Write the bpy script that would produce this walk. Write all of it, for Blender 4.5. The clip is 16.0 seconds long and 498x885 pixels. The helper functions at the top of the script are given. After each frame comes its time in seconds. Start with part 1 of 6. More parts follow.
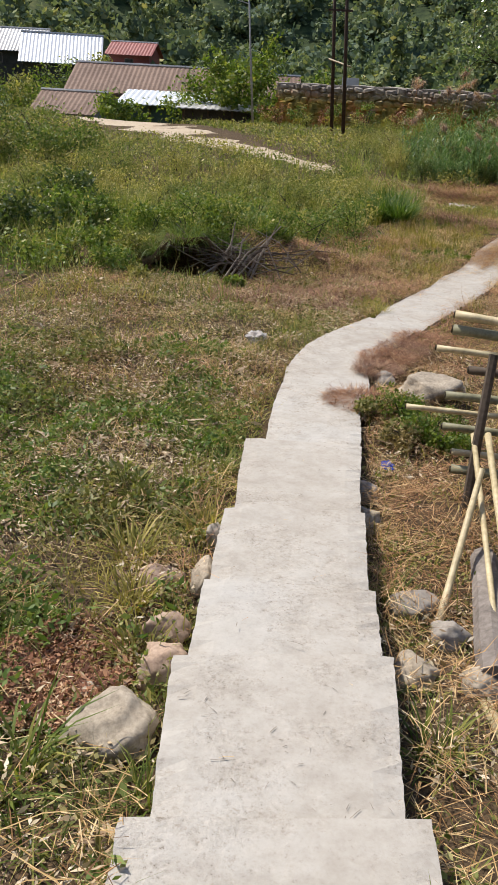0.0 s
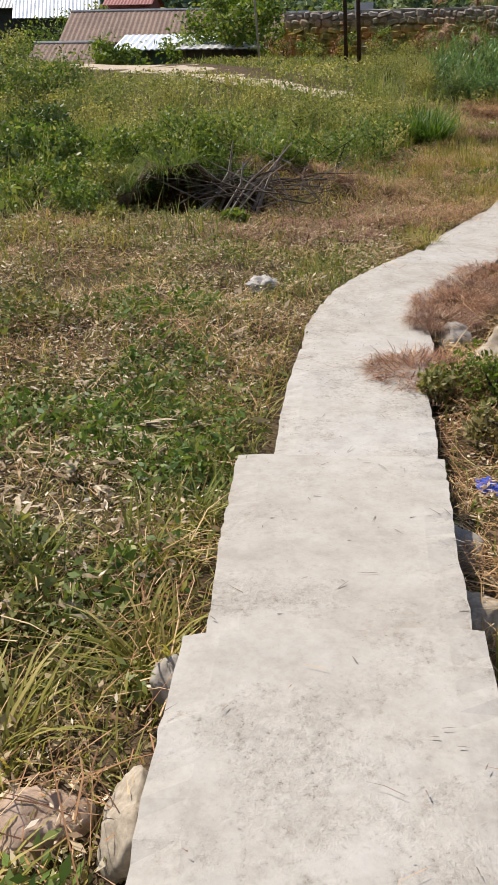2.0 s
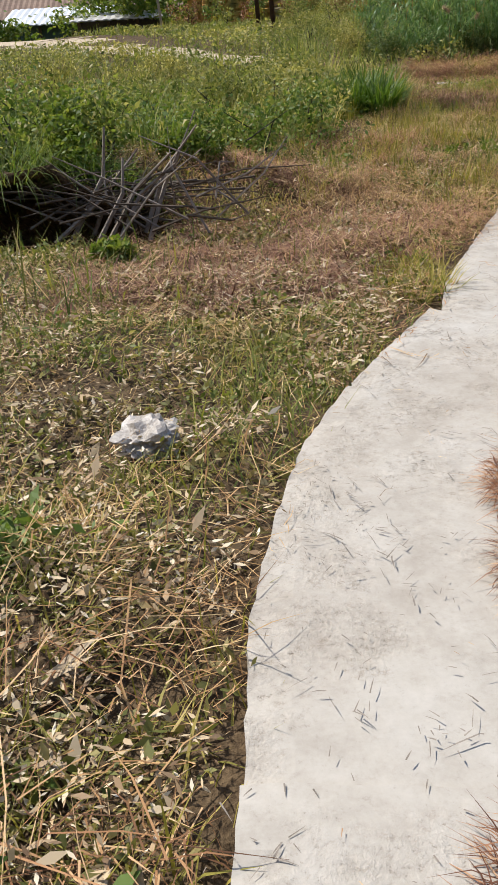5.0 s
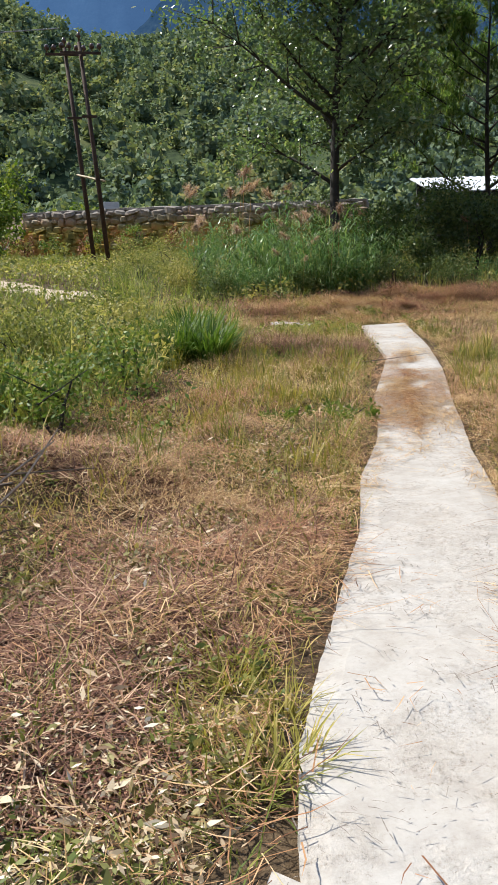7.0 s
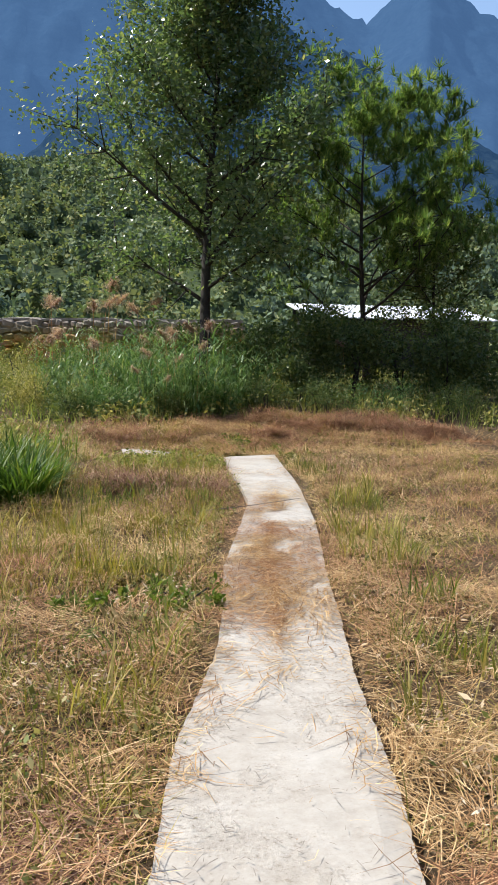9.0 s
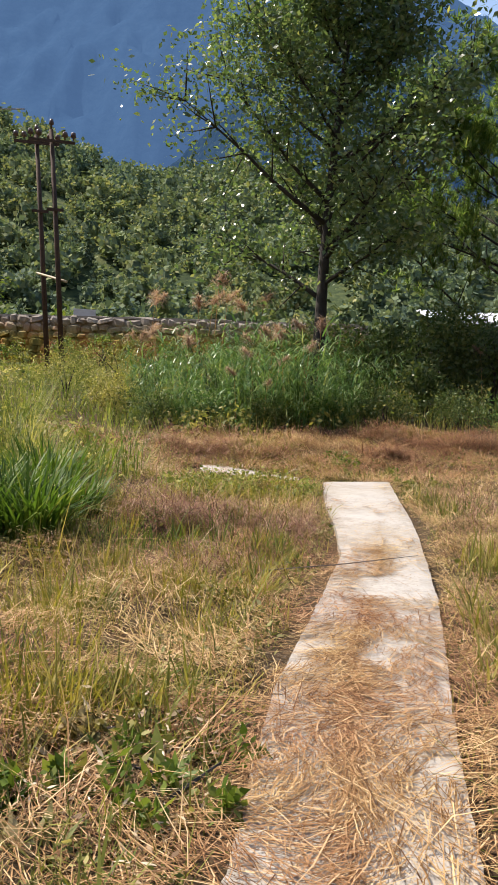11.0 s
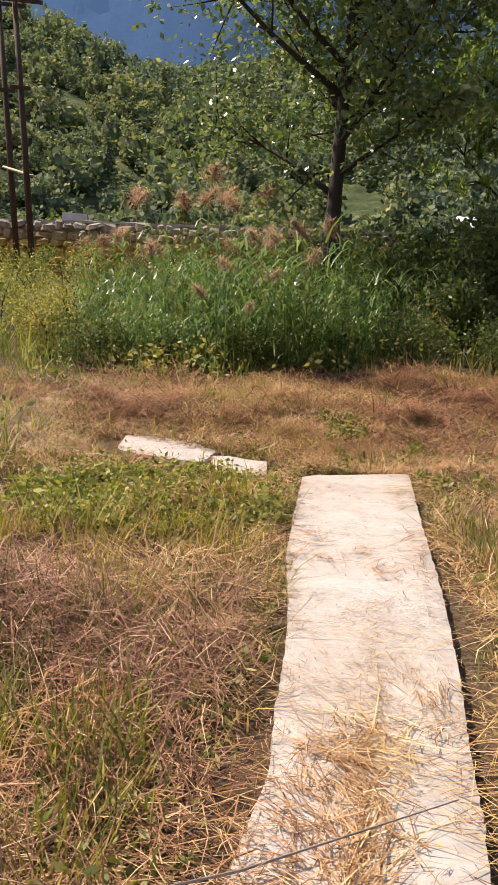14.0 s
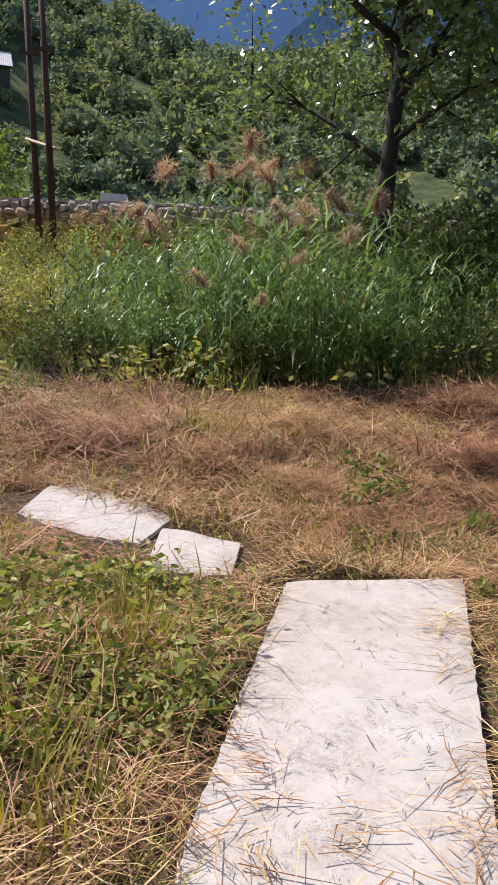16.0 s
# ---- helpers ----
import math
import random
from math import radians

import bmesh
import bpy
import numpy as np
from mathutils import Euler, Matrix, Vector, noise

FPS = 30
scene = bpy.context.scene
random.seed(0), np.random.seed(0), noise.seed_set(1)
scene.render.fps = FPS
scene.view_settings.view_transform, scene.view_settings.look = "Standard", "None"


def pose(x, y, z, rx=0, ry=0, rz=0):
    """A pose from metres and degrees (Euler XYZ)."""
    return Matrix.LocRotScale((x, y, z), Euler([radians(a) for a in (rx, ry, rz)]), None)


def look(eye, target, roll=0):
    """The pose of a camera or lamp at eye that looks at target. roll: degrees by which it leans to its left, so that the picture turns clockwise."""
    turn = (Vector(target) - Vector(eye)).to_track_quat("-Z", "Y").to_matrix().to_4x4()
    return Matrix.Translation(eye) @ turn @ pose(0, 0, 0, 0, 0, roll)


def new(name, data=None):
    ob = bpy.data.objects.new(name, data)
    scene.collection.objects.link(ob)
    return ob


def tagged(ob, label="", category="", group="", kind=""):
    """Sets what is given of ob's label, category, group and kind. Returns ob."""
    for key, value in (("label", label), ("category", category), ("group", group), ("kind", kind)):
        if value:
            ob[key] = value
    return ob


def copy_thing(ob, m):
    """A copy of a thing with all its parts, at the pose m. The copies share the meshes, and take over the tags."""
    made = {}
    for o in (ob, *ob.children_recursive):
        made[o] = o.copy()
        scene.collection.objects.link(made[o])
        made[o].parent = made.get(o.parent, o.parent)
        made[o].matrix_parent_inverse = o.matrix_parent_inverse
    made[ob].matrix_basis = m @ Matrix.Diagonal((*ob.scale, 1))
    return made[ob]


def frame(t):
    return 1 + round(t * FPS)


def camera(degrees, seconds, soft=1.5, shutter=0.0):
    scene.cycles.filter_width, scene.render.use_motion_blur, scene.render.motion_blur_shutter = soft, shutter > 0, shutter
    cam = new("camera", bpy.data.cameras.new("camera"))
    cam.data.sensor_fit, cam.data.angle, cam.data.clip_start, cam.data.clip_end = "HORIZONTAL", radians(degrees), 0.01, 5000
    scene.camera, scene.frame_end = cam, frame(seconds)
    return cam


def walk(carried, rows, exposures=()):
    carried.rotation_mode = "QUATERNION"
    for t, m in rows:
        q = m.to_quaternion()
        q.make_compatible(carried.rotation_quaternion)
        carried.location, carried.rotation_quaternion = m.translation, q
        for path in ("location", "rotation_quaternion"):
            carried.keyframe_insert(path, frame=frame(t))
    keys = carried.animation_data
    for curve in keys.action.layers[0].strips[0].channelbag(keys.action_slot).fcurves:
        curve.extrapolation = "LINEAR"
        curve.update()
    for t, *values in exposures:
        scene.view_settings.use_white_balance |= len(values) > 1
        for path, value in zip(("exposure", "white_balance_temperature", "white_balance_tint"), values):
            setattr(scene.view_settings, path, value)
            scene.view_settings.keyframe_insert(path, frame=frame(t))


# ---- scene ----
cam = camera(33.8, 16.0, soft=1.5)
METRES, EYE, TILT, LEAN, TURN = 19.5, 1.5, 0.0, 0.0, 0.0
ROWS = [
    (0.0, 0.0, 0.0, 0.0, 1.27, -23.47, -2.92),
    (0.5, 0.0026, 0.03, -0.0145, 1.2, -23.87, -1.92),
    (1.0, 0.0042, 0.0636, -0.026, 0.34, -23.98, -0.16),
    (1.5, 0.0052, 0.0945, -0.033, 2.09, -24.26, 0.05),
    (2.0, 0.0067, 0.1243, -0.0402, 1.8, -26.26, 0.69),
    (2.5, 0.0063, 0.1497, -0.0433, -0.66, -27.98, 1.75),
    (3.0, 0.007, 0.1789, -0.0467, -0.59, -29.5, 2.92),
    (3.5, 0.0091, 0.211, -0.0506, 1.34, -29.08, 1.28),
    (6.0, 0.0276, 0.3652, -0.0592, -8.76, -24.41, 2.82),
    (6.5, 0.039, 0.3948, -0.0569, -11.14, -19.36, 1.22),
    (7.0, 0.0497, 0.4218, -0.0544, -14.08, -14.05, 1.74),
    (7.5, 0.0647, 0.4471, -0.0542, -17.16, -9.83, 0.93),
    (8.0, 0.0768, 0.4716, -0.054, -23.53, -6.95, 0.06),
    (10.5, 0.1487, 0.6098, -0.0635, -16.25, -5.34, -2.96),
    (11.0, 0.1623, 0.6406, -0.0644, -13.22, -5.48, -2.52),
    (11.5, 0.1769, 0.6693, -0.0643, -11.14, -5.69, -2.41),
    (12.0, 0.1904, 0.6986, -0.0635, -8.18, -7.24, -2.1),
    (12.5, 0.2039, 0.7295, -0.0627, -5.46, -7.73, -3.39),
    (13.0, 0.2174, 0.7582, -0.0622, -7.55, -8.91, -3.23),
    (13.5, 0.2301, 0.788, -0.0608, -9.0, -10.11, -2.79),
    (14.0, 0.2396, 0.8167, -0.0601, -11.12, -11.56, -2.95),
    (14.5, 0.2509, 0.8444, -0.0593, -10.55, -11.78, -3.3),
    (15.0, 0.2629, 0.8733, -0.061, -10.82, -12.05, -3.03),
    (15.5, 0.2754, 0.903, -0.0617, -10.06, -12.94, -2.84),
    (16.0, 0.287, 0.9318, -0.0615, -6.72, -12.54, -3.74),
]
EXPOSURES = [(0.0, 0.26, 6500, 11), (3.7, 0.28, 6550, 11), (6.0, 0.4, 6300, 9), (7.0, 0.58, 6250, 9), (8.2, 0.57, 6300, 9), (10.4, 0.66, 6400, 10), (11.5, 0.68, 7350, 17), (12.5, 0.69, 8000, 20), (13.5, 0.69, 7800, 21), (14.5, 0.62, 6950, 21), (16.0, 0.54, 6350, 21)]
walk_rows = [(t, pose(0, 0, EYE, TILT, LEAN, TURN) @ pose(METRES * x, METRES * y, METRES * z, 90 + pitch, roll, yaw)) for t, x, y, z, yaw, pitch, roll in ROWS]
walk(cam, walk_rows, EXPOSURES)

# ---- daylight: high sun ahead and to the left, clear sky ----
SUN_AZ, SUN_EL = -54.0, 52.0
world = bpy.data.worlds.new("sky")
scene.world = world
world.use_nodes = True
wt = world.node_tree
sky = wt.nodes.new("ShaderNodeTexSky")
sky.sky_type, sky.sun_disc = "NISHITA", False
sky.sun_elevation, sky.sun_rotation = radians(SUN_EL), radians(SUN_AZ)
sky.air_density, sky.dust_density, sky.ozone_density = 1.0, 1.2, 1.0
wt.links.new(sky.outputs["Color"], wt.nodes["Background"].inputs["Color"])
wt.nodes["Background"].inputs["Strength"].default_value = 0.15
sun_data = bpy.data.lights.new("sun", "SUN")
sun_data.energy, sun_data.angle, sun_data.color = 4.6, radians(0.55), (1.0, 0.95, 0.86)
sun = new("sun", sun_data)
sun_dir = Vector((math.sin(radians(SUN_AZ)) * math.cos(radians(SUN_EL)), math.cos(radians(SUN_AZ)) * math.cos(radians(SUN_EL)), math.sin(radians(SUN_EL))))
sun.matrix_world = look(sun_dir * 60, (0, 0, 0))


# ---- materials ----
class Mat:
    """A small node-tree builder."""

    def __init__(self, name):
        self.m = bpy.data.materials.new(name)
        self.m.use_nodes = True
        self.t = self.m.node_tree
        self.b = self.t.nodes["Principled BSDF"]
        self.out = self.t.nodes["Material Output"]
        self.geo = None

    def n(self, kind, **ins):
        node = self.t.nodes.new(kind)
        for k, v in ins.items():
            node.inputs[k.replace("_", " ")].default_value = v
        return node

    def l(self, a, b):
        self.t.links.new(a, b)

    def coords(self, obj=False):
        if obj:
            return self.n("ShaderNodeTexCoord").outputs["Object"]
        if not self.geo:
            self.geo = self.n("ShaderNodeNewGeometry")
        return self.geo.outputs["Position"]

    def noise(self, scale, detail=4, rough=0.6, obj=False, squash=None):
        t = self.n("ShaderNodeTexNoise", Scale=scale, Detail=detail, Roughness=rough)
        src = self.coords(obj)
        if squash:
            mp = self.n("ShaderNodeMapping", Scale=squash)
            self.l(src, mp.inputs["Vector"])
            src = mp.outputs["Vector"]
        self.l(src, t.inputs["Vector"])
        return t.outputs["Fac"]

    def ramp(self, fac, stops):
        r = self.n("ShaderNodeValToRGB")
        el = r.color_ramp.elements
        while len(el) < len(stops):
            el.new(0.5)
        for e, (p, c) in zip(el, stops):
            e.position, e.color = p, (*c, 1)
        self.l(fac, r.inputs["Fac"])
        return r.outputs["Color"]

    def mix(self, fac, a, b, mode="MIX"):
        m = self.n("ShaderNodeMix")
        m.data_type, m.blend_type = "RGBA", mode
        for sock, v in ((m.inputs[0], fac), (m.inputs[6], a), (m.inputs[7], b)):
            if hasattr(v, "links"):
                self.l(v, sock)
            elif isinstance(v, tuple):
                sock.default_value = (*v, 1)
            else:
                sock.default_value = v
        return m.outputs[2]

    def bump(self, height, strength=0.4, dist=0.02):
        b = self.n("ShaderNodeBump", Strength=strength, Distance=dist)
        self.l(height, b.inputs["Height"])
        self.l(b.outputs["Normal"], self.b.inputs["Normal"])

    def colour(self, c):
        if hasattr(c, "links"):
            self.l(c, self.b.inputs["Base Color"])
        else:
            self.b.inputs["Base Color"].default_value = (*c, 1)

    def done(self, rough=0.8, metal=0.0, spec=0.5):
        self.b.inputs["Roughness"].default_value = rough
        self.b.inputs["Metallic"].default_value = metal
        self.b.inputs["Specular IOR Level"].default_value = spec
        return self.m


def plain(name, dark, light, scale=8, rough=0.8, bump=0.3, dist=0.01, metal=0.0, obj=True, fine=6.0, spec=0.4):
    """Two-scale mottled surface."""
    m = Mat(name)
    a, b = m.noise(scale, 5, 0.65, obj), m.noise(scale * fine, 3, 0.6, obj)
    base = m.ramp(a, [(0.3, dark), (0.7, light)])
    m.colour(m.mix(0.35, base, m.ramp(b, [(0.35, tuple(c * 0.6 for c in dark)), (0.65, light)])))
    m.bump(m.mix(0.5, a, b), bump, dist)
    return m.done(rough, metal, spec)


def foliage(name, stops, patch=None, patch_scale=0.6, through_light=0.35, rough=0.5, spec=0.3, patch_range=(0.42, 0.58)):
    """Leaves and blades: each its own shade, with light passing through. patch: stops of a second kind that takes over in patches."""
    m = Mat(name)
    g = m.n("ShaderNodeNewGeometry")
    col = m.ramp(g.outputs["Random Per Island"], stops)
    if patch:
        col2 = m.ramp(g.outputs["Random Per Island"], patch)
        sel = m.ramp(m.noise(patch_scale, 3, 0.6), [(patch_range[0], (0, 0, 0)), (patch_range[1], (1, 1, 1))])
        col = m.mix(sel, col, col2)
    m.colour(col)
    m.done(rough, 0, spec)
    if through_light:
        tr = m.n("ShaderNodeBsdfTranslucent")
        bright = m.mix(1.0, col, (1.0, 1.0, 0.55), "MULTIPLY")
        m.l(bright, tr.inputs["Color"])
        mx = m.n("ShaderNodeMixShader", Fac=through_light)
        m.l(m.b.outputs[0], mx.inputs[1])
        m.l(tr.outputs[0], mx.inputs[2])
        m.l(mx.outputs[0], m.out.inputs["Surface"])
    return m.m


def concrete():
    m = Mat("weathered_concrete")
    a, b, c = m.noise(1.1, 5, 0.6), m.noise(7, 7, 0.72), m.noise(60, 5, 0.75)
    base = m.ramp(a, [(0.32, (0.335, 0.298, 0.252)), (0.5, (0.392, 0.36, 0.314)), (0.68, (0.415, 0.397, 0.365))])
    base = m.mix(0.3, base, m.ramp(b, [(0.34, (0.25, 0.215, 0.175)), (0.5, (0.43, 0.395, 0.345)), (0.68, (0.56, 0.53, 0.485))]))
    rough = m.ramp(m.noise(1.9, 5, 0.7), [(0.46, (0, 0, 0)), (0.58, (1, 1, 1))])
    grit = m.ramp(c, [(0.31, (0.45, 0.40, 0.35)), (0.40, (0.95, 0.94, 0.93)), (0.62, (1.12, 1.11, 1.10))])
    crumb = m.ramp(m.noise(26, 7, 0.8), [(0.33, (0.66, 0.61, 0.55)), (0.45, (1, 1, 1)), (0.66, (1.12, 1.11, 1.10))])
    gritty = m.mix(1.0, m.mix(1.0, base, grit, "MULTIPLY"), crumb, "MULTIPLY")
    m.colour(m.mix(rough, m.mix(0.25, base, gritty), gritty))
    m.bump(m.mix(rough, m.mix(0.12, a, b), m.mix(0.5, b, c)), 0.9, 0.016)
    return m.done(0.9, 0, 0.25)


def soil():
    m = Mat("soil")
    a, b, c = m.noise(0.35, 4, 0.6), m.noise(3.5, 6, 0.7), m.noise(38, 4, 0.7)
    base = m.ramp(a, [(0.35, (0.075, 0.048, 0.03)), (0.5, (0.085, 0.06, 0.034)), (0.68, (0.065, 0.055, 0.026))])
    base = m.mix(0.5, base, m.ramp(b, [(0.3, (0.02, 0.014, 0.01)), (0.5, (0.075, 0.05, 0.03)), (0.75, (0.16, 0.11, 0.065))]))
    base = m.mix(0.4, base, m.ramp(c, [(0.38, (0.018, 0.012, 0.008)), (0.62, (0.22, 0.155, 0.09))]))
    # meadow and woodland far from the track
    px = m.n("ShaderNodeSeparateXYZ")
    m.l(m.coords(), px.inputs[0])
    far = m.n("ShaderNodeMapRange", From_Min=40.0, From_Max=60.0)
    m.l(px.outputs["Y"], far.inputs["Value"])
    green = m.ramp(m.noise(0.22, 7, 0.8), [(0.36, (0.018, 0.03, 0.016)), (0.5, (0.05, 0.072, 0.03)), (0.66, (0.12, 0.13, 0.05))])
    m.colour(m.mix(far.outputs[0], base, green))
    m.bump(m.mix(0.5, b, c), 0.9, 0.04)
    return m.done(0.95, 0, 0.1)


def mossy_stone(name, moss):
    m = Mat(name)
    a, b = m.noise(0.9, 4, 0.6), m.noise(6, 5, 0.7)
    rnd = m.n("ShaderNodeObjectInfo").outputs["Random"]
    base = m.ramp(rnd, [(0.0, (0.20, 0.17, 0.145)), (0.5, (0.31, 0.265, 0.225)), (1.0, (0.40, 0.36, 0.32))])
    base = m.mix(0.4, base, m.ramp(b, [(0.35, (0.09, 0.075, 0.06)), (0.7, (0.46, 0.42, 0.36))]))
    if moss:
        z = m.n("ShaderNodeSeparateXYZ")
        m.l(m.coords(), z.inputs[0])
        low = m.n("ShaderNodeMapRange", From_Min=1.68, From_Max=0.95)
        m.l(z.outputs["Z"], low.inputs["Value"])
        orange = m.ramp(m.noise(1.6, 4, 0.6), [(0.35, (0.17, 0.15, 0.04)), (0.48, (0.36, 0.26, 0.06)), (0.62, (0.44, 0.20, 0.06)), (0.75, (0.26, 0.22, 0.06))])
        sel = m.mix(1.0, low.outputs[0], m.ramp(a, [(0.28, (0.3, 0.3, 0.3)), (0.42, (1, 1, 1))]), "MULTIPLY")
        base = m.mix(sel, base, orange)
    m.colour(base)
    m.bump(b, 0.7, 0.03)
    return m.done(0.92, 0, 0.2)


def sheet_metal(name, dark, light, rough, metal):
    m = Mat(name)
    a = m.noise(0.5, 5, 0.65, True)
    b = m.noise(2.0, 4, 0.7, True, squash=(1.0, 6.0, 6.0))
    m.colour(m.mix(0.45, m.ramp(a, [(0.32, dark), (0.66, light)]), m.ramp(b, [(0.35, tuple(c * 0.7 for c in dark)), (0.65, light)])))
    return m.done(rough, metal, 0.4)


def woods(name, deep, mid, lit, scale):
    """Wooded slopes seen from far away."""
    m = Mat(name)
    v = m.n("ShaderNodeTexVoronoi", Scale=scale)
    m.l(m.coords(), v.inputs["Vector"])
    a = m.noise(scale * 0.12, 5, 0.65)
    m.colour(m.mix(0.55, m.ramp(v.outputs["Distance"], [(0.1, lit), (0.45, mid), (0.8, deep)]), m.ramp(a, [(0.35, deep), (0.65, lit)])))
    m.bump(v.outputs["Distance"], 1.0, 1.2 / scale)
    return m.done(1.0, 0, 0.0)


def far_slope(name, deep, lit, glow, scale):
    """Mountains kilometres off: a backdrop, its blue haze put into base colour and emission."""
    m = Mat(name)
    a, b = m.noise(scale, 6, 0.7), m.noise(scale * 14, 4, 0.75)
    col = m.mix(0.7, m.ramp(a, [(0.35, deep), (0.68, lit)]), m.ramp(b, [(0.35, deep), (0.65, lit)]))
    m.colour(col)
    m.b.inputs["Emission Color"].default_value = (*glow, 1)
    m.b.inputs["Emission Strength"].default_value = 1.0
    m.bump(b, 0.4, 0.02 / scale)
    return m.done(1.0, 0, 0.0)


CONCRETE = concrete()
SOIL = soil()
STONE_WALL = mossy_stone("mossy_wall_stone", True)
DIRT = plain("track_dirt", (0.36, 0.27, 0.18), (0.56, 0.46, 0.33), 1.2, 0.95, 0.4, 0.02, obj=False)
STRAW = foliage("dry_straw", [(0.0, (0.14, 0.07, 0.028)), (0.3, (0.35, 0.21, 0.084)), (0.7, (0.59, 0.405, 0.185)), (1.0, (0.84, 0.66, 0.37))],
                [(0.0, (0.09, 0.04, 0.024)), (0.4, (0.28, 0.125, 0.064)), (0.8, (0.48, 0.25, 0.13)), (1.0, (0.70, 0.48, 0.28))], 0.55, 0.2, 0.7, 0.2, (0.38, 0.60))
SHORT_GREEN = foliage("short_grass", [(0.0, (0.08, 0.12, 0.022)), (0.5, (0.165, 0.215, 0.04)), (0.85, (0.31, 0.30, 0.068)), (1.0, (0.52, 0.43, 0.16))],
                      [(0.0, (0.20, 0.185, 0.035)), (0.6, (0.40, 0.345, 0.075)), (1.0, (0.60, 0.47, 0.18))], 0.5, 0.4, 0.6)
WEED = foliage("weed_leaf", [(0.0, (0.072, 0.132, 0.024)), (0.5, (0.143, 0.220, 0.044)), (0.9, (0.264, 0.319, 0.088)), (1.0, (0.462, 0.407, 0.176))],
               [(0.0, (0.110, 0.110, 0.039)), (0.5, (0.242, 0.237, 0.077)), (1.0, (0.462, 0.385, 0.187))], 0.8, 0.4, 0.5, 0.3, (0.50, 0.66))
TALL = foliage("tall_meadow_grass", [(0.0, (0.090, 0.138, 0.024)), (0.5, (0.180, 0.246, 0.048)), (0.85, (0.312, 0.342, 0.090)), (1.0, (0.576, 0.504, 0.240))],
               [(0.0, (0.168, 0.150, 0.048)), (0.5, (0.336, 0.288, 0.108)), (1.0, (0.624, 0.504, 0.252))], 0.16, 0.45, 0.6, 0.3, (0.50, 0.64))
OLIVE = foliage("olive_meadow_leaf", [(0.0, (0.18, 0.185, 0.05)), (0.5, (0.35, 0.33, 0.095)), (0.85, (0.53, 0.46, 0.17)), (1.0, (0.76, 0.67, 0.39))],
                [(0.0, (0.092, 0.127, 0.034)), (0.5, (0.184, 0.230, 0.063)), (1.0, (0.368, 0.356, 0.138))], 0.35, 0.45, 0.6)
GROUND_WEED = foliage("ground_weed_leaf", [(0.0, (0.09, 0.125, 0.028)), (0.4, (0.19, 0.225, 0.055)), (0.8, (0.33, 0.33, 0.10)), (1.0, (0.54, 0.47, 0.22))],
                      [(0.0, (0.11, 0.09, 0.04)), (0.5, (0.24, 0.19, 0.085)), (1.0, (0.48, 0.37, 0.19))], 0.9, 0.35, 0.55, 0.3, (0.44, 0.60))
VIVID = foliage("lush_grass", [(0.0, (0.05, 0.105, 0.014)), (0.6, (0.105, 0.185, 0.028)), (1.0, (0.24, 0.28, 0.06))], None, 1, 0.45, 0.45)
YELLOWING = foliage("yellowing_grass", [(0.0, (0.20, 0.21, 0.03)), (0.6, (0.34, 0.31, 0.055)), (1.0, (0.46, 0.36, 0.10))], None, 1, 0.4, 0.55)
REED = foliage("reed_leaf", [(0.0, (0.06, 0.135, 0.038)), (0.6, (0.13, 0.235, 0.07)), (0.9, (0.26, 0.36, 0.14)), (1.0, (0.48, 0.50, 0.24))], None, 1, 0.42, 0.35, 0.5)
PLUME = foliage("reed_plume", [(0.0, (0.36, 0.22, 0.20)), (0.6, (0.52, 0.36, 0.33)), (1.0, (0.70, 0.56, 0.51))], None, 1, 0.5, 0.8)
LEAF_GLOSSY = foliage("broad_glossy_leaf", [(0.0, (0.075, 0.135, 0.06)), (0.6, (0.15, 0.23, 0.095)), (0.94, (0.26, 0.32, 0.14)), (1.0, (0.40, 0.40, 0.18))], None, 1, 0.5, 0.3, 0.9)
LEAF_LIGHT = foliage("light_green_leaf", [(0.0, (0.08, 0.14, 0.02)), (0.6, (0.16, 0.23, 0.04)), (1.0, (0.30, 0.32, 0.08))], None, 1, 0.45, 0.5)
LEAF_DARK = foliage("dark_shrub_leaf", [(0.0, (0.05, 0.085, 0.028)), (0.6, (0.105, 0.155, 0.045)), (1.0, (0.21, 0.23, 0.085))], None, 1, 0.4, 0.45)
NEEDLE = foliage("pine_needles", [(0.0, (0.085, 0.16, 0.05)), (0.6, (0.17, 0.275, 0.08)), (1.0, (0.33, 0.39, 0.13))], None, 1, 0.55, 0.5)
# far hillside leaves: greyed and blued tones hold the haze of distance
FAR_LEAF = foliage("hazed_woodland_leaf", [(0.0, (0.11, 0.15, 0.09)), (0.45, (0.19, 0.24, 0.125)), (0.85, (0.31, 0.34, 0.16)), (1.0, (0.46, 0.42, 0.19))],
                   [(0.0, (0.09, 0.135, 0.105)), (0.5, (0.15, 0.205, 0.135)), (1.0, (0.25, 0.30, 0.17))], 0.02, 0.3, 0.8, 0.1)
WITHERED = foliage("withered_dark_stalk", [(0.0, (0.075, 0.034, 0.022)), (0.45, (0.20, 0.095, 0.06)), (0.8, (0.38, 0.215, 0.13)), (1.0, (0.64, 0.46, 0.30))], None, 1, 0.15, 0.8)
REDDISH = foliage("reddish_dry_weed", [(0.0, (0.10, 0.042, 0.026)), (0.5, (0.27, 0.12, 0.066)), (0.85, (0.47, 0.255, 0.14)), (1.0, (0.68, 0.48, 0.30))], None, 1, 0.2, 0.8)
BARK = plain("bark", (0.022, 0.019, 0.016), (0.065, 0.056, 0.048), 7, 0.9, 0.6, 0.02)
POLE_WOOD = plain("creosoted_wood", (0.035, 0.022, 0.016), (0.10, 0.062, 0.042), 5, 0.85, 0.4, 0.01)
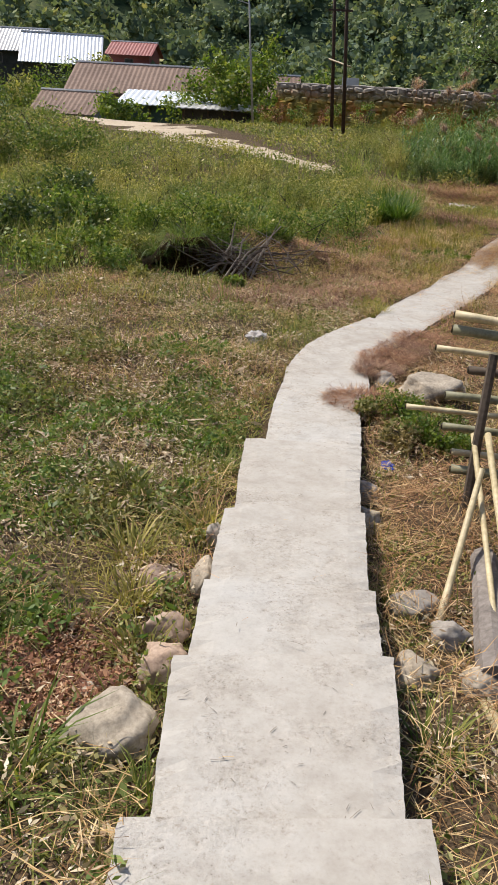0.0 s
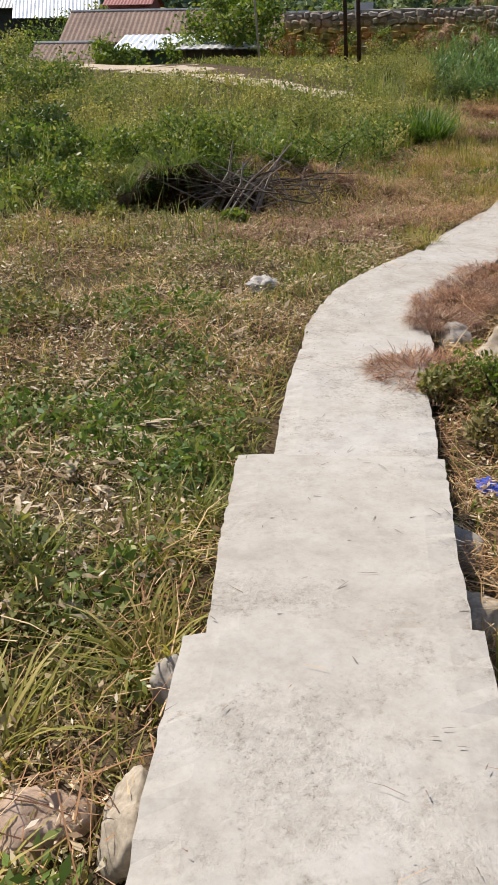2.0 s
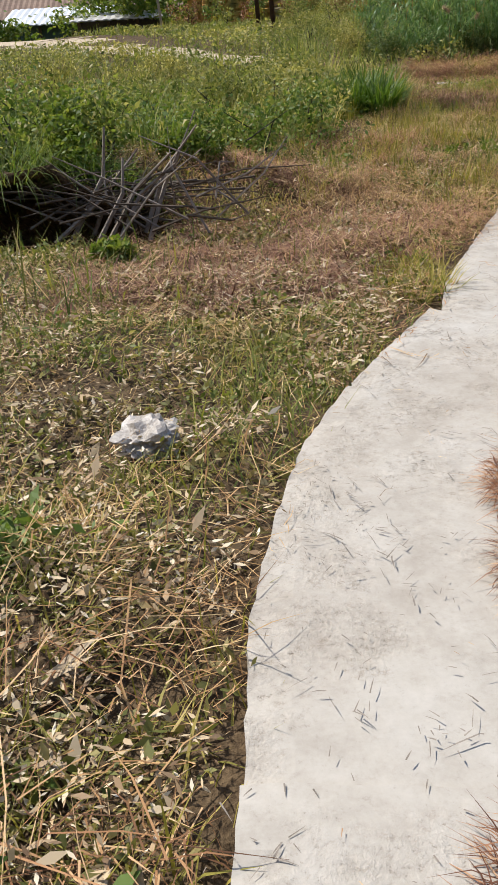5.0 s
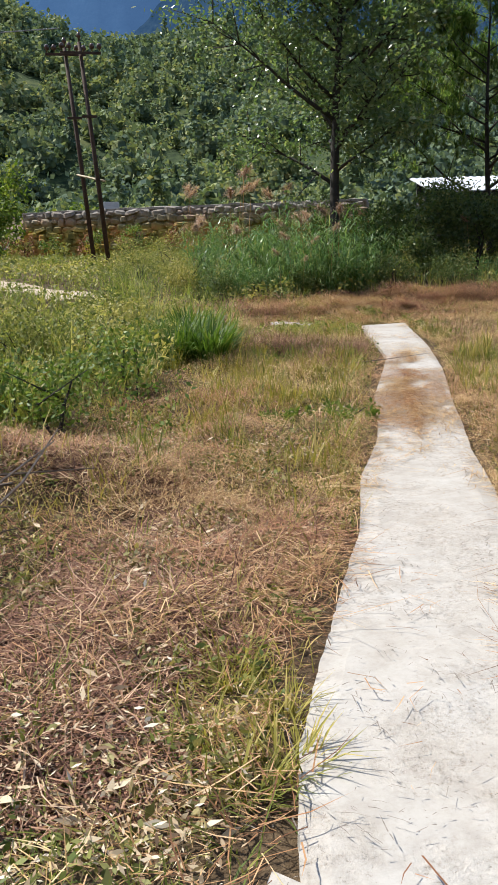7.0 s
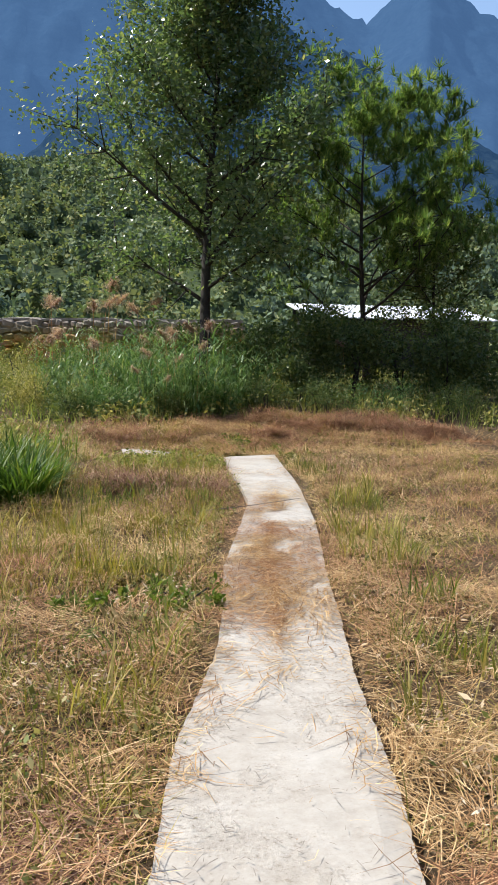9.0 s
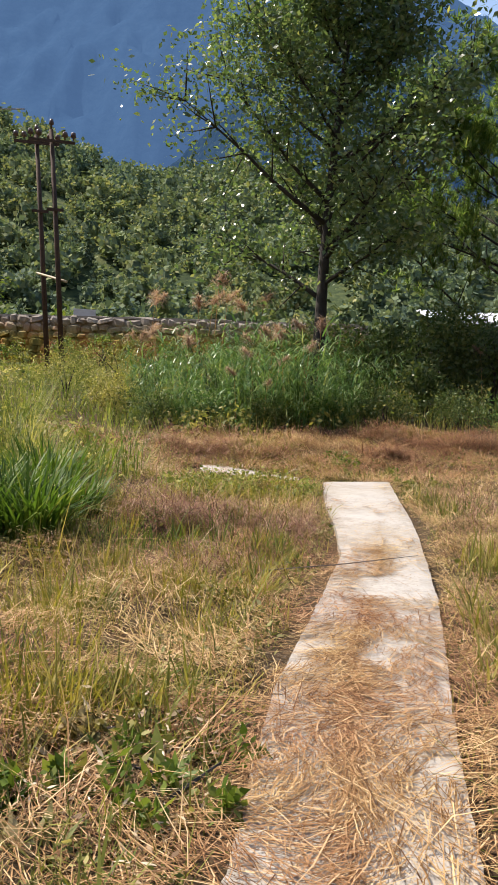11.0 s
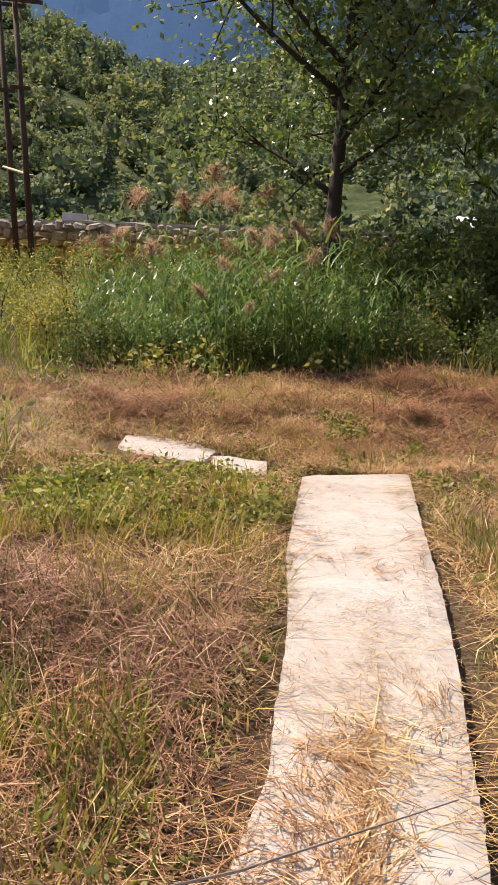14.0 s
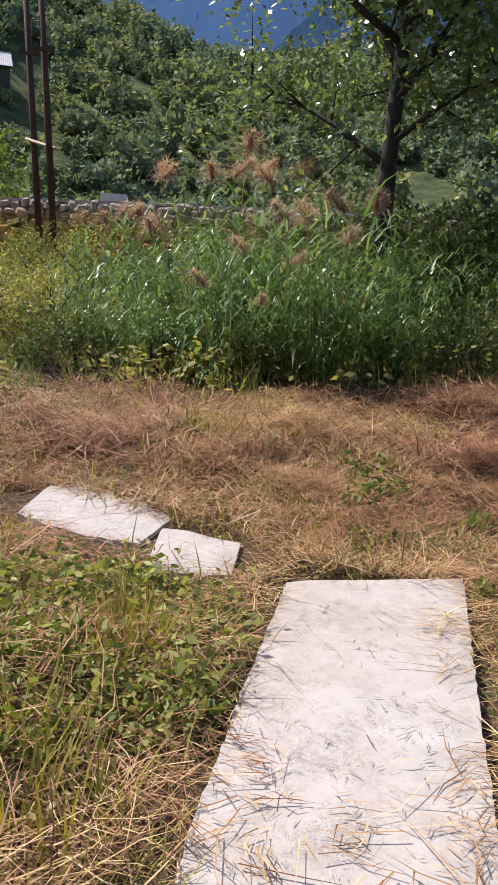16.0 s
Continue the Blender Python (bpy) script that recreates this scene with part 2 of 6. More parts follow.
GREY_WOOD = plain("weathered_timber", (0.11, 0.09, 0.075), (0.29, 0.25, 0.22), 5, 0.9, 0.5, 0.01)
DARK_WOOD = plain("damp_dark_timber", (0.05, 0.037, 0.026), (0.13, 0.10, 0.075), 6, 0.9, 0.5, 0.01)
BAMBOO = plain("dry_bamboo", (0.38, 0.30, 0.16), (0.62, 0.52, 0.32), 5, 0.5, 0.2, 0.004)
BAMBOO_OLD = plain("green_grey_bamboo", (0.11, 0.105, 0.06), (0.30, 0.28, 0.17), 5, 0.6, 0.2, 0.004)
# near-black stand-in for the shade inside a cut culm
BAMBOO_HOLLOW_SHADE = plain("bamboo_hollow_shade", (0.02, 0.016, 0.01), (0.08, 0.06, 0.035), 9, 0.9, 0.2, 0.004)
ROCK_TAN = plain("tan_rock", (0.24, 0.19, 0.135), (0.50, 0.425, 0.325), 9, 0.9, 0.35, 0.012)
ROCK_RED = plain("reddish_rock", (0.27, 0.175, 0.12), (0.52, 0.385, 0.285), 9, 0.9, 0.35, 0.012)
ROCK_GREY = plain("grey_rock", (0.20, 0.17, 0.14), (0.40, 0.355, 0.30), 6, 0.9, 0.35, 0.012)
HUSK = plain("dry_maize_husk", (0.22, 0.145, 0.08), (0.54, 0.43, 0.28), 14, 0.7, 0.4, 0.004)
TWIG = plain("grey_brushwood", (0.12, 0.095, 0.075), (0.36, 0.31, 0.26), 9, 0.9, 0.3, 0.004)
PLASTIC_WHITE = plain("crumpled_plastic", (0.26, 0.22, 0.18), (0.54, 0.50, 0.46), 18, 0.4, 0.6, 0.01)
PLASTIC_BLUE = plain("blue_foil", (0.03, 0.06, 0.42), (0.10, 0.16, 0.62), 16, 0.25, 0.3, 0.004)
METAL_WHITE = sheet_metal("bright_tin", (0.58, 0.60, 0.62), (0.80, 0.82, 0.83), 0.45, 0.15)
METAL_GREY = sheet_metal("grey_tin", (0.36, 0.35, 0.34), (0.60, 0.59, 0.58), 0.55, 0.1)
METAL_RUST = sheet_metal("rusty_tin", (0.13, 0.075, 0.05), (0.27, 0.175, 0.125), 0.8, 0.0)
METAL_RED = sheet_metal("red_tin", (0.20, 0.045, 0.035), (0.32, 0.09, 0.07), 0.6, 0.0)
PLASTER = plain("grey_plaster", (0.14, 0.13, 0.12), (0.30, 0.28, 0.25), 1.5, 0.9, 0.2, 0.01)
PLASTER_DARK = plain("dark_boards", (0.03, 0.03, 0.028), (0.09, 0.085, 0.075), 1.5, 0.9, 0.2, 0.01)
GREEN_BOARD = plain("faded_green_boards", (0.05, 0.085, 0.07), (0.10, 0.15, 0.125), 1.5, 0.85, 0.2, 0.01)
CEMENT = plain("pale_post_cement", (0.34, 0.33, 0.31), (0.55, 0.54, 0.51), 3, 0.9, 0.2, 0.01)
CERAMIC = plain("brown_glazed_ceramic", (0.06, 0.035, 0.025), (0.14, 0.09, 0.07), 9, 0.25, 0.1, 0.003)
WIRE = plain("grey_wire", (0.25, 0.26, 0.27), (0.42, 0.43, 0.44), 3, 0.5, 0.0, 0.001, 0.4)
HILL = woods("wooded_hill", (0.02, 0.035, 0.018), (0.045, 0.07, 0.03), (0.10, 0.115, 0.045), 0.25)
# air light set in the tones and glow: dark near spur, paler far range
MOUNT_NEAR = far_slope("hazed_wooded_slope", (0.004, 0.010, 0.018), (0.024, 0.038, 0.046), (0.011, 0.030, 0.070), 0.009)
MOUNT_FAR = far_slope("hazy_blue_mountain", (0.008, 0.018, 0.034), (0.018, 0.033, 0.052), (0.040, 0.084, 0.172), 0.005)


# ---- mesh helpers ----
def mesh_of(name, verts, faces, material, smooth=False):
    me = bpy.data.meshes.new(name)
    me.from_pydata([tuple(v) for v in verts], [], faces)
    me.materials.append(material)
    if smooth:
        me.polygons.foreach_set("use_smooth", [True] * len(me.polygons))
    me.update()
    return me


def mesh_fast(name, co, loops, starts, totals, material, smooth=False):
    me = bpy.data.meshes.new(name)
    me.vertices.add(len(co))
    me.vertices.foreach_set("co", np.asarray(co, np.float32).ravel())
    me.loops.add(len(loops))
    me.loops.foreach_set("vertex_index", np.asarray(loops, np.int32))
    me.polygons.add(len(starts))
    me.polygons.foreach_set("loop_start", np.asarray(starts, np.int32))
    me.polygons.foreach_set("loop_total", np.asarray(totals, np.int32))
    if smooth:
        me.polygons.foreach_set("use_smooth", np.ones(len(starts), bool))
    me.materials.append(material)
    me.update(calc_edges=True)
    return me


def part(name, me, parent, label="", m=None):
    ob = new(name, me)
    ob.parent = parent
    if m is not None:
        ob.matrix_basis = m
    return tagged(ob, label) if label else ob


def thing(name, x, y, z, label, category, group="", kind="", rz=0):
    ob = new(name)
    ob.empty_display_size = 0.1
    ob.matrix_basis = pose(x, y, z, 0, 0, rz)
    return tagged(ob, label, category, group, kind)


def tube(points, radii, sides=7, caps=True):
    """Vertices and faces of a tapering tube along points."""
    vs, fs = [], []
    pts = [Vector(p) for p in points]
    for i, p in enumerate(pts):
        d = (pts[min(i + 1, len(pts) - 1)] - pts[max(i - 1, 0)]).normalized()
        a = d.cross(Vector((0.31, 0.87, 0.21)) if abs(d.z) > 0.8 else Vector((0, 0, 1))).normalized()
        b = d.cross(a)
        for k in range(sides):
            t = 2 * math.pi * k / sides
            vs.append(p + (a * math.cos(t) + b * math.sin(t)) * radii[i])
    for i in range(len(pts) - 1):
        for k in range(sides):
            k2 = (k + 1) % sides
            fs.append((i * sides + k, i * sides + k2, (i + 1) * sides + k2, (i + 1) * sides + k))
    if caps:
        fs.append(tuple(range(sides))[::-1])
        fs.append(tuple(range((len(pts) - 1) * sides, len(pts) * sides)))
    return vs, fs


def join(pieces):
    vs, fs = [], []
    for v, f in pieces:
        o = len(vs)
        vs += list(v)
        fs += [tuple(i + o for i in face) for face in f]
    return vs, fs


def box(x0, x1, y0, y1, z0, z1):
    vs = [(x, y, z) for z in (z0, z1) for y in (y0, y1) for x in (x0, x1)]
    return vs, [(0, 2, 3, 1), (4, 5, 7, 6), (0, 1, 5, 4), (2, 6, 7, 3), (0, 4, 6, 2), (1, 3, 7, 5)]


def strip_blades(rng, base, length, width, az, rise, droop, segs=2, curl=0.0):
    """Many tapering blades at once. rise: angle at the root above level; droop: how far it bends down by the tip (radians)."""
    n = len(base)
    up = np.array([0, 0, 1.0])
    turn = rng.normal(0, 1, n) * curl
    p, rows = base.copy(), []
    for i in range(segs + 1):
        a = az + turn * i
        side = np.stack([-np.sin(a), np.cos(a), np.zeros(n)], 1)
        out = np.stack([np.cos(a), np.sin(a), np.zeros(n)], 1)
        w = width * (1.0, 0.9, 0.7, 0.45)[i] if segs > 1 else width
        if i < segs:
            rows += [p - side * w[:, None] / 2, p + side * w[:, None] / 2]
        else:
            rows += [p]
        ang = rise - droop * (i + 0.5) / segs
        p = p + (out * np.cos(ang)[:, None] + up * np.sin(ang)[:, None]) * (length / segs)[:, None]
    k = 2 * segs + 1
    co = np.stack(rows, 1).reshape(-1, 3)
    o = (np.arange(n) * k)[:, None]
    quads = [np.concatenate([o + 2 * i, o + 2 * i + 1, o + 2 * i + 3, o + 2 * i + 2], 1) for i in range(segs - 1)]
    tri = np.concatenate([o + 2 * segs - 2, o + 2 * segs - 1, o + 2 * segs], 1)
    return co, quads, tri


def blades_mesh(name, material, *sets):
    cos, loops, totals, off = [], [], [], 0
    for co, quads, tri in sets:
        cos.append(co)
        for q in quads:
            loops.append((q + off).ravel())
            totals.append(np.full(len(q), 4))
        loops.append((tri + off).ravel())
        totals.append(np.full(len(tri), 3))
        off += len(co)
    totals = np.concatenate(totals)
    starts = np.concatenate([[0], np.cumsum(totals)[:-1]])
    return mesh_fast(name, np.concatenate(cos), np.concatenate(loops), starts, totals, material)


def leaf_quads(rng, pos, size, aspect=0.55, flat=0.0):
    """Pointed leaves (kite shapes) at pos, turned at random; flat: 0 any way, 1 level."""
    n = len(pos)
    a = rng.normal(size=(n, 3))
    a[:, 2] *= (1 - flat)
    a /= np.linalg.norm(a, axis=1)[:, None]
    b = rng.normal(size=(n, 3))
    b[:, 2] *= (1 - flat)
    b -= a * (a * b).sum(1)[:, None]
    b /= np.linalg.norm(b, axis=1)[:, None] + 1e-9
    s = size[:, None]
    co = np.stack([pos, pos + a * s * 0.45 + b * s * aspect / 2, pos + a * s, pos + a * s * 0.45 - b * s * aspect / 2], 1).reshape(-1, 3)
    return co


def leaves_mesh(name, material, co):
    n = len(co) // 4
    return mesh_fast(name, co, np.arange(4 * n), np.arange(n) * 4, np.full(n, 4), material)


def vnoise(x, y, scale, seed):
    """Smooth value noise, 0 to 1, on arrays."""
    x, y = np.asarray(x, float) / scale + seed * 17.3, np.asarray(y, float) / scale + seed * 9.1
    xi, yi = np.floor(x).astype(np.int64), np.floor(y).astype(np.int64)
    fx, fy = x - xi, y - yi
    fx, fy = fx * fx * (3 - 2 * fx), fy * fy * (3 - 2 * fy)

    def h(a, b):
        v = np.sin(a * 127.1 + b * 311.7 + seed * 74.7) * 43758.5453
        return v - np.floor(v)

    return (h(xi, yi) * (1 - fx) + h(xi + 1, yi) * fx) * (1 - fy) + (h(xi, yi + 1) * (1 - fx) + h(xi + 1, yi + 1) * fx) * fy


# ---- the lie of the land ----
PATH_MID = [(0.14, -1.5), (0.14, 0.5), (0.16, 1.9), (0.22, 2.9), (0.26, 4.1), (0.42, 5.5), (0.58, 6.6), (0.78, 7.6), (1.05, 8.4), (1.60, 9.5), (2.05, 10.4), (2.50, 11.3),
            (2.95, 12.1), (3.45, 13.3), (4.00, 14.5), (4.55, 16.0), (5.15, 17.2), (5.65, 18.3), (6.05, 19.4), (6.35, 20.5), (6.72, 21.7)]
TRACK_MID = [(6.5, 21.95), (5.8, 22.25), (5.1, 22.9), (4.3, 24.0), (3.0, 25.6), (1.0, 28.2), (-1.2, 31.2), (-4.0, 35.5), (-8.0, 43.0), (-14.0, 50.0)]


def seg_dist(x, y, pts):
    best = np.full(np.shape(x), 1e9)
    for (ax, ay), (bx, by) in zip(pts[:-1], pts[1:]):
        dx, dy = bx - ax, by - ay
        t = np.clip(((x - ax) * dx + (y - ay) * dy) / (dx * dx + dy * dy), 0, 1)
        best = np.minimum(best, np.hypot(x - ax - t * dx, y - ay - t * dy))
    return best


def smooth01(v):
    v = np.clip(v, 0, 1)
    return v * v * (3 - 2 * v)


def ground(x, y):
    """Height of the ground, on arrays or numbers."""
    x, y = np.asarray(x, float), np.asarray(y, float)
    z = np.interp(y, [-8, -1, 0.4, 1.2, 2, 3, 4.2, 5.5, 7, 10, 11.5, 13.3, 16, 21.5, 23.1, 24.2, 30, 39, 47, 60], [0.5, 0.0, -0.2, -0.5, -0.82, -0.98, -1.0, -1.04, -1.04, -1.08, -1.13, -1.24, -1.17, -1.16, -1.14, -1.0, -0.6, -0.2, -0.2, -0.6])
    near = np.minimum(seg_dist(x, y, PATH_MID), seg_dist(x, y, [(6.0, 21.95), (5.65, 22.2), (5.0, 22.8)]))
    z = z + (vnoise(x, y, 1.1, 1) - 0.5) * 0.10 * smooth01((near - 0.4) / 0.8) + (vnoise(x, y, 4.0, 2) - 0.5) * 0.22 * smooth01((near - 0.6) / 3)
    z = z + (vnoise(x, y, 0.42, 6) - 0.5) * 0.10 * smooth01((near - 0.45) / 0.35) * smooth01((30 - y) / 4)
    # the pit under the brushwood
    z = z + 0.42 * smooth01(1.25 - np.hypot((x + 0.6) / 2.2, (y - 13.9) / 1.3)) - 0.85 * smooth01(1.5 - 1.2 * np.hypot((x + 1.0) / 0.95, (y - 12.5) / 0.62))
    # a slight bank to the right of the path
    z = z + 0.25 * smooth01((x - 4.5 - (y - 12) * 0.5 - 2.5) / 6) * smooth01((y - 8) / 6) * smooth01((40 - y) / 10)
    # lower terrace with the houses
    drop = smooth01((y - 41 - 6 * smooth01((x + 2) / 3)) / 10)
    z = z - 3.4 * drop
    # wooded hill all round the valley
    r, az = np.hypot(x, y - 8), np.degrees(np.arctan2(x, y - 8))
    top = np.interp(az, [-180, -60, -20, -11.5, -8, -4.4, 0.5, 5.2, 13, 25, 39, 60, 180], [120, 95, 92, 84, 78, 66, 59, 56, 57, 48, 36, 45, 120])
    z = z + (top + 4) * smooth01((r - 72) / 210) ** 1.15
    z = z + (vnoise(x, y, 30, 3) - 0.5) * 8 * smooth01((r - 80) / 60) - smooth01((r - 300) / 400) * top * 0.5
    return z


def gz(x, y):
    return float(ground(x, y))


def axis(lo, hi, fine0, fine1, step, far):
    a = list(np.arange(fine0, fine1 + 1e-6, step))
    s, v = step, fine1
    while v < hi:
        s *= 1.13
        v += s
        a.append(v)
    s, v = step, fine0
    while v > lo:
        s *= 1.13
        v -= s
        a.insert(0, v)
    return np.array(a)


gx, gy = axis(-2600, 2600, -4, 10, 0.14, 1.13), axis(-2600, 2600, 0, 25, 0.14, 1.13)
GX, GY = np.meshgrid(gx, gy)
GZ = ground(GX, GY)
nx, ny = len(gx), len(gy)
ii = (np.arange(ny - 1)[:, None] * nx + np.arange(nx - 1)[None, :]).ravel()
quads = np.stack([ii, ii + 1, ii + 1 + nx, ii + nx], 1)
ground_ob = new("ground", mesh_fast("ground", np.stack([GX, GY, GZ], 2).reshape(-1, 3), quads.ravel(), np.arange(len(quads)) * 4, np.full(len(quads), 4), SOIL, True))
tagged(ground_ob, "brown soil of a sloping overgrown field below hills", "ground", kind="structure")

# ---- mountains far behind ----
def ridge(name, dist, depth, stops, material, seed, label, rough, fold_size=0.05):
    azs = np.arange(stops[0][0], stops[-1][0] + 0.01, 0.3)
    top = np.interp(azs, [s[0] for s in stops], [s[1] for s in stops])
    rows, n, K = [], len(azs), 48
    for k in range(K):
        f = k / (K - 1)
        rr = dist - depth * (1 - f)
        x, y = rr * np.sin(np.radians(azs)), rr * np.cos(np.radians(azs))
        fold = np.abs(vnoise(x + y * 0.5, y * 0.6 - x * 0.3, 170, seed) - 0.5) * 2 * fold_size + np.abs(vnoise(x - y * 0.4, y + x * 0.4, 70, seed + 1) - 0.5) * 2 * fold_size * 0.75
        h = dist * np.tan(np.radians(top)) * (f ** 1.05 - (fold - 0.10) * (1 - f ** 3) * min(1, 4 * f))
        h = h + rough * (vnoise(x, y, 24, seed + 2) - 0.5) + rough * 0.6 * (vnoise(x, y, 11, seed + 3) - 0.5)
        rows.append(np.stack([x, y, h - 20 * (1 - f)], 1))
    co = np.concatenate(rows)
    i = (np.arange(K - 1)[:, None] * n + np.arange(n - 1)[None, :]).ravel()
    q = np.stack([i, i + 1, i + 1 + n, i + n], 1)
    ob = new(name, mesh_fast(name, co, q.ravel(), np.arange(len(q)) * 4, np.full(len(q), 4), material, True))
    return tagged(ob, label, "mountain", kind="structure")


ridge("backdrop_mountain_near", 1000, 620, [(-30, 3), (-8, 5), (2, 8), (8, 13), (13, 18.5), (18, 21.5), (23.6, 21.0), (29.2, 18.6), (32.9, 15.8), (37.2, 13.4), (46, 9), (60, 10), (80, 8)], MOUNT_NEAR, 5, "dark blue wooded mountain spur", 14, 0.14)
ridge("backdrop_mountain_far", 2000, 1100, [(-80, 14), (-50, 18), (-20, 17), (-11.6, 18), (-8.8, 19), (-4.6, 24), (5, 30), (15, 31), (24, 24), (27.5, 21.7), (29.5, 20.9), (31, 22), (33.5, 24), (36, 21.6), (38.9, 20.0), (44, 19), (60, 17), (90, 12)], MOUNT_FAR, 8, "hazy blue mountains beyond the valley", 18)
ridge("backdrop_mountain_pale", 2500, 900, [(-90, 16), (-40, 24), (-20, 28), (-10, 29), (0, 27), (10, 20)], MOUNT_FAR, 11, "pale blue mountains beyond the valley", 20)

# ---- concrete path: cast slabs, stepping down at first ----
path = thing("concrete_path", 0.14, 1.5, gz(0.14, 1.5), "narrow pale concrete footpath cast in slabs, littered with straw", "footpath", kind="structure")
path_inv = path.matrix_basis.inverted()


def slab(left, right, z0, z1, seed, thick=0.24, nw=9, chips=0.008):
    """One cast slab between two edge lines, uneven on top with crumbled rims."""
    rng = random.Random(seed)

    def resample(pts, n):
        d = [0]
        for a, b in zip(pts[:-1], pts[1:]):
            d.append(d[-1] + math.dist(a, b))
        s = np.linspace(0, d[-1], n)
        return np.interp(s, d, [p[0] for p in pts]), np.interp(s, d, [p[1] for p in pts])

    n = max(6, int(math.dist(left[0], left[-1]) / 0.045))
    lx, ly = resample(left, n)
    rx, ry = resample(right, n)
    vs, fs = [], []
    for i in range(n):
        f = i / (n - 1)
        z = z0 + (z1 - z0) * f
        wob = 0.010 * noise.noise(Vector((lx[i] * 2.2, ly[i] * 2.2, seed)))
        jl, jr = wob + rng.uniform(-1, 1) * 0.004, wob * 0.7 + rng.uniform(-1, 1) * 0.004
        rim = 0.003 if i in (0, n - 1) else 0
        for k in range(nw):
            u = k / (nw - 1)
            x = (lx[i] + jl) * (1 - u) + (rx[i] + jr) * u
            y = ly[i] * (1 - u) + ry[i] * u + (rng.uniform(-chips, chips) if i in (0, n - 1) else 0)
            edge = 0.010 if k in (0, nw - 1) else 0
            vs.append((x, y, z - rim - edge * rng.uniform(0.2, 1.5) + (noise.noise(Vector((x * 1.7, y * 1.7, seed))) * 0.004 + noise.noise(Vector((x * 6, y * 6, seed))) * 0.002)))
    for i in range(n - 1):
        for k in range(nw - 1):
            a = i * nw + k
            fs.append((a, a + 1, a + 1 + nw, a + nw))
    rim_ids = [k for k in range(nw)] + [i * nw + nw - 1 for i in range(1, n)] + [(n - 1) * nw + k for k in range(nw - 2, -1, -1)] + [i * nw for i in range(n - 2, 0, -1)]
    lo = len(vs)
    for r in rim_ids:
        x, y, z = vs[r]
        vs.append((x + rng.uniform(-0.012, 0.012), y + rng.uniform(-0.012, 0.012), z - thick))
    m = len(rim_ids)
    for j in range(m):
        fs.append((rim_ids[j], lo + j, lo + (j + 1) % m, rim_ids[(j + 1) % m]))
    return vs, fs


SLABS = [
    ([(-0.33, -1.6), (-0.33, 0.45)], [(0.60, -1.6), (0.60, 0.45)], 0.02, -0.02),
    ([(-0.33, 0.45), (-0.33, 1.20)], [(0.60, 0.45), (0.60, 1.20)], -0.24, -0.28),
    ([(-0.34, 1.18), (-0.34, 1.86)], [(0.60, 1.18), (0.64, 1.92)], -0.56, -0.585),
    ([(-0.25, 1.87), (-0.26, 2.74)], [(0.57, 1.90), (0.66, 2.82)], -0.635, -0.655),
    ([(-0.21, 2.74), (-0.18, 3.38)], [(0.61, 2.80), (0.65, 3.36)], -0.685, -0.69),
    ([(-0.16, 3.38), (-0.12, 4.17)], [(0.62, 3.36), (0.69, 4.20)], -0.705, -0.71),
    ([(-0.07, 4.17), (-0.03, 5.40)], [(0.66, 4.19), (0.80, 5.36)], -0.74, -0.795),
    ([(0.10, 5.41), (0.18, 6.33), (0.27, 7.02)], [(0.79, 5.37), (0.86, 5.84), (0.90, 6.3), (1.05, 6.9)], -0.885, -0.925),
    ([(0.27, 7.03), (0.32, 7.50), (0.41, 7.93), (0.57, 8.45), (0.81, 8.91), (1.37, 9.78)], [(1.05, 6.91), (1.09, 7.3), (1.10, 7.7), (1.22, 8.1), (1.44, 8.57), (1.88, 9.25)], -0.935, -0.985),
    ([(1.45, 9.82), (1.60, 10.30), (2.04, 11.20), (2.49, 12.08)], [(1.91, 9.28), (2.32, 10.10), (2.76, 10.87), (3.02, 11.36), (3.30, 11.98)], -1.0, -1.085),
    ([(2.50, 12.09), (2.95, 13.20), (3.40, 14.05)], [(3.32, 11.99), (3.63, 12.66), (4.03, 13.68)], -1.095, -1.165),
    ([(3.41, 14.06), (3.66, 14.6), (4.10, 15.75)], [(4.04, 13.70), (4.37, 14.45), (4.80, 15.50)], -1.165, -1.125),
    ([(4.11, 15.77), (4.72, 17.0)], [(4.82, 15.52), (5.45, 16.95)], -1.12, -1.105),
    ([(4.74, 17.02), (5.22, 18.05), (5.50, 18.95)], [(5.46, 16.97), (6.09, 18.60)], -1.10, -1.10),
    ([(5.51, 18.97), (5.76, 20.0), (6.05, 20.95), (6.27, 21.6)], [(6.10, 18.62), (6.45, 19.6), (6.62, 20.15), (6.90, 21.0), (7.12, 21.65)], -1.10, -1.095),
    ([(6.02, 21.72), (5.62, 21.75)], [(6.12, 22.16), (5.72, 22.40)], -1.122, -1.12),
    ([(5.60, 22.13), (5.38, 22.18), (5.16, 22.3), (4.94, 22.5)], [(5.78, 22.55), (5.62, 22.82), (5.36, 23.02), (5.05, 23.05)], -1.122, -1.095),
]
for i, (lft, rgt, z0, z1) in enumerate(SLABS):
    if 8 <= i < 15:  # later slabs run a little under the one before
        z0 -= 0.006
        for edge in (lft, rgt):
            (ax, ay), (bx, by) = edge[0], edge[1]
            k = 0.07 / math.dist(edge[0], edge[1])
            edge[0] = (ax - (bx - ax) * k, ay - (by - ay) * k)
    vs, fs = slab(lft, rgt, z0, z1, i)
    part("slab", mesh_of("slab", [path_inv @ Vector(v) for v in vs], fs, CONCRETE), path)


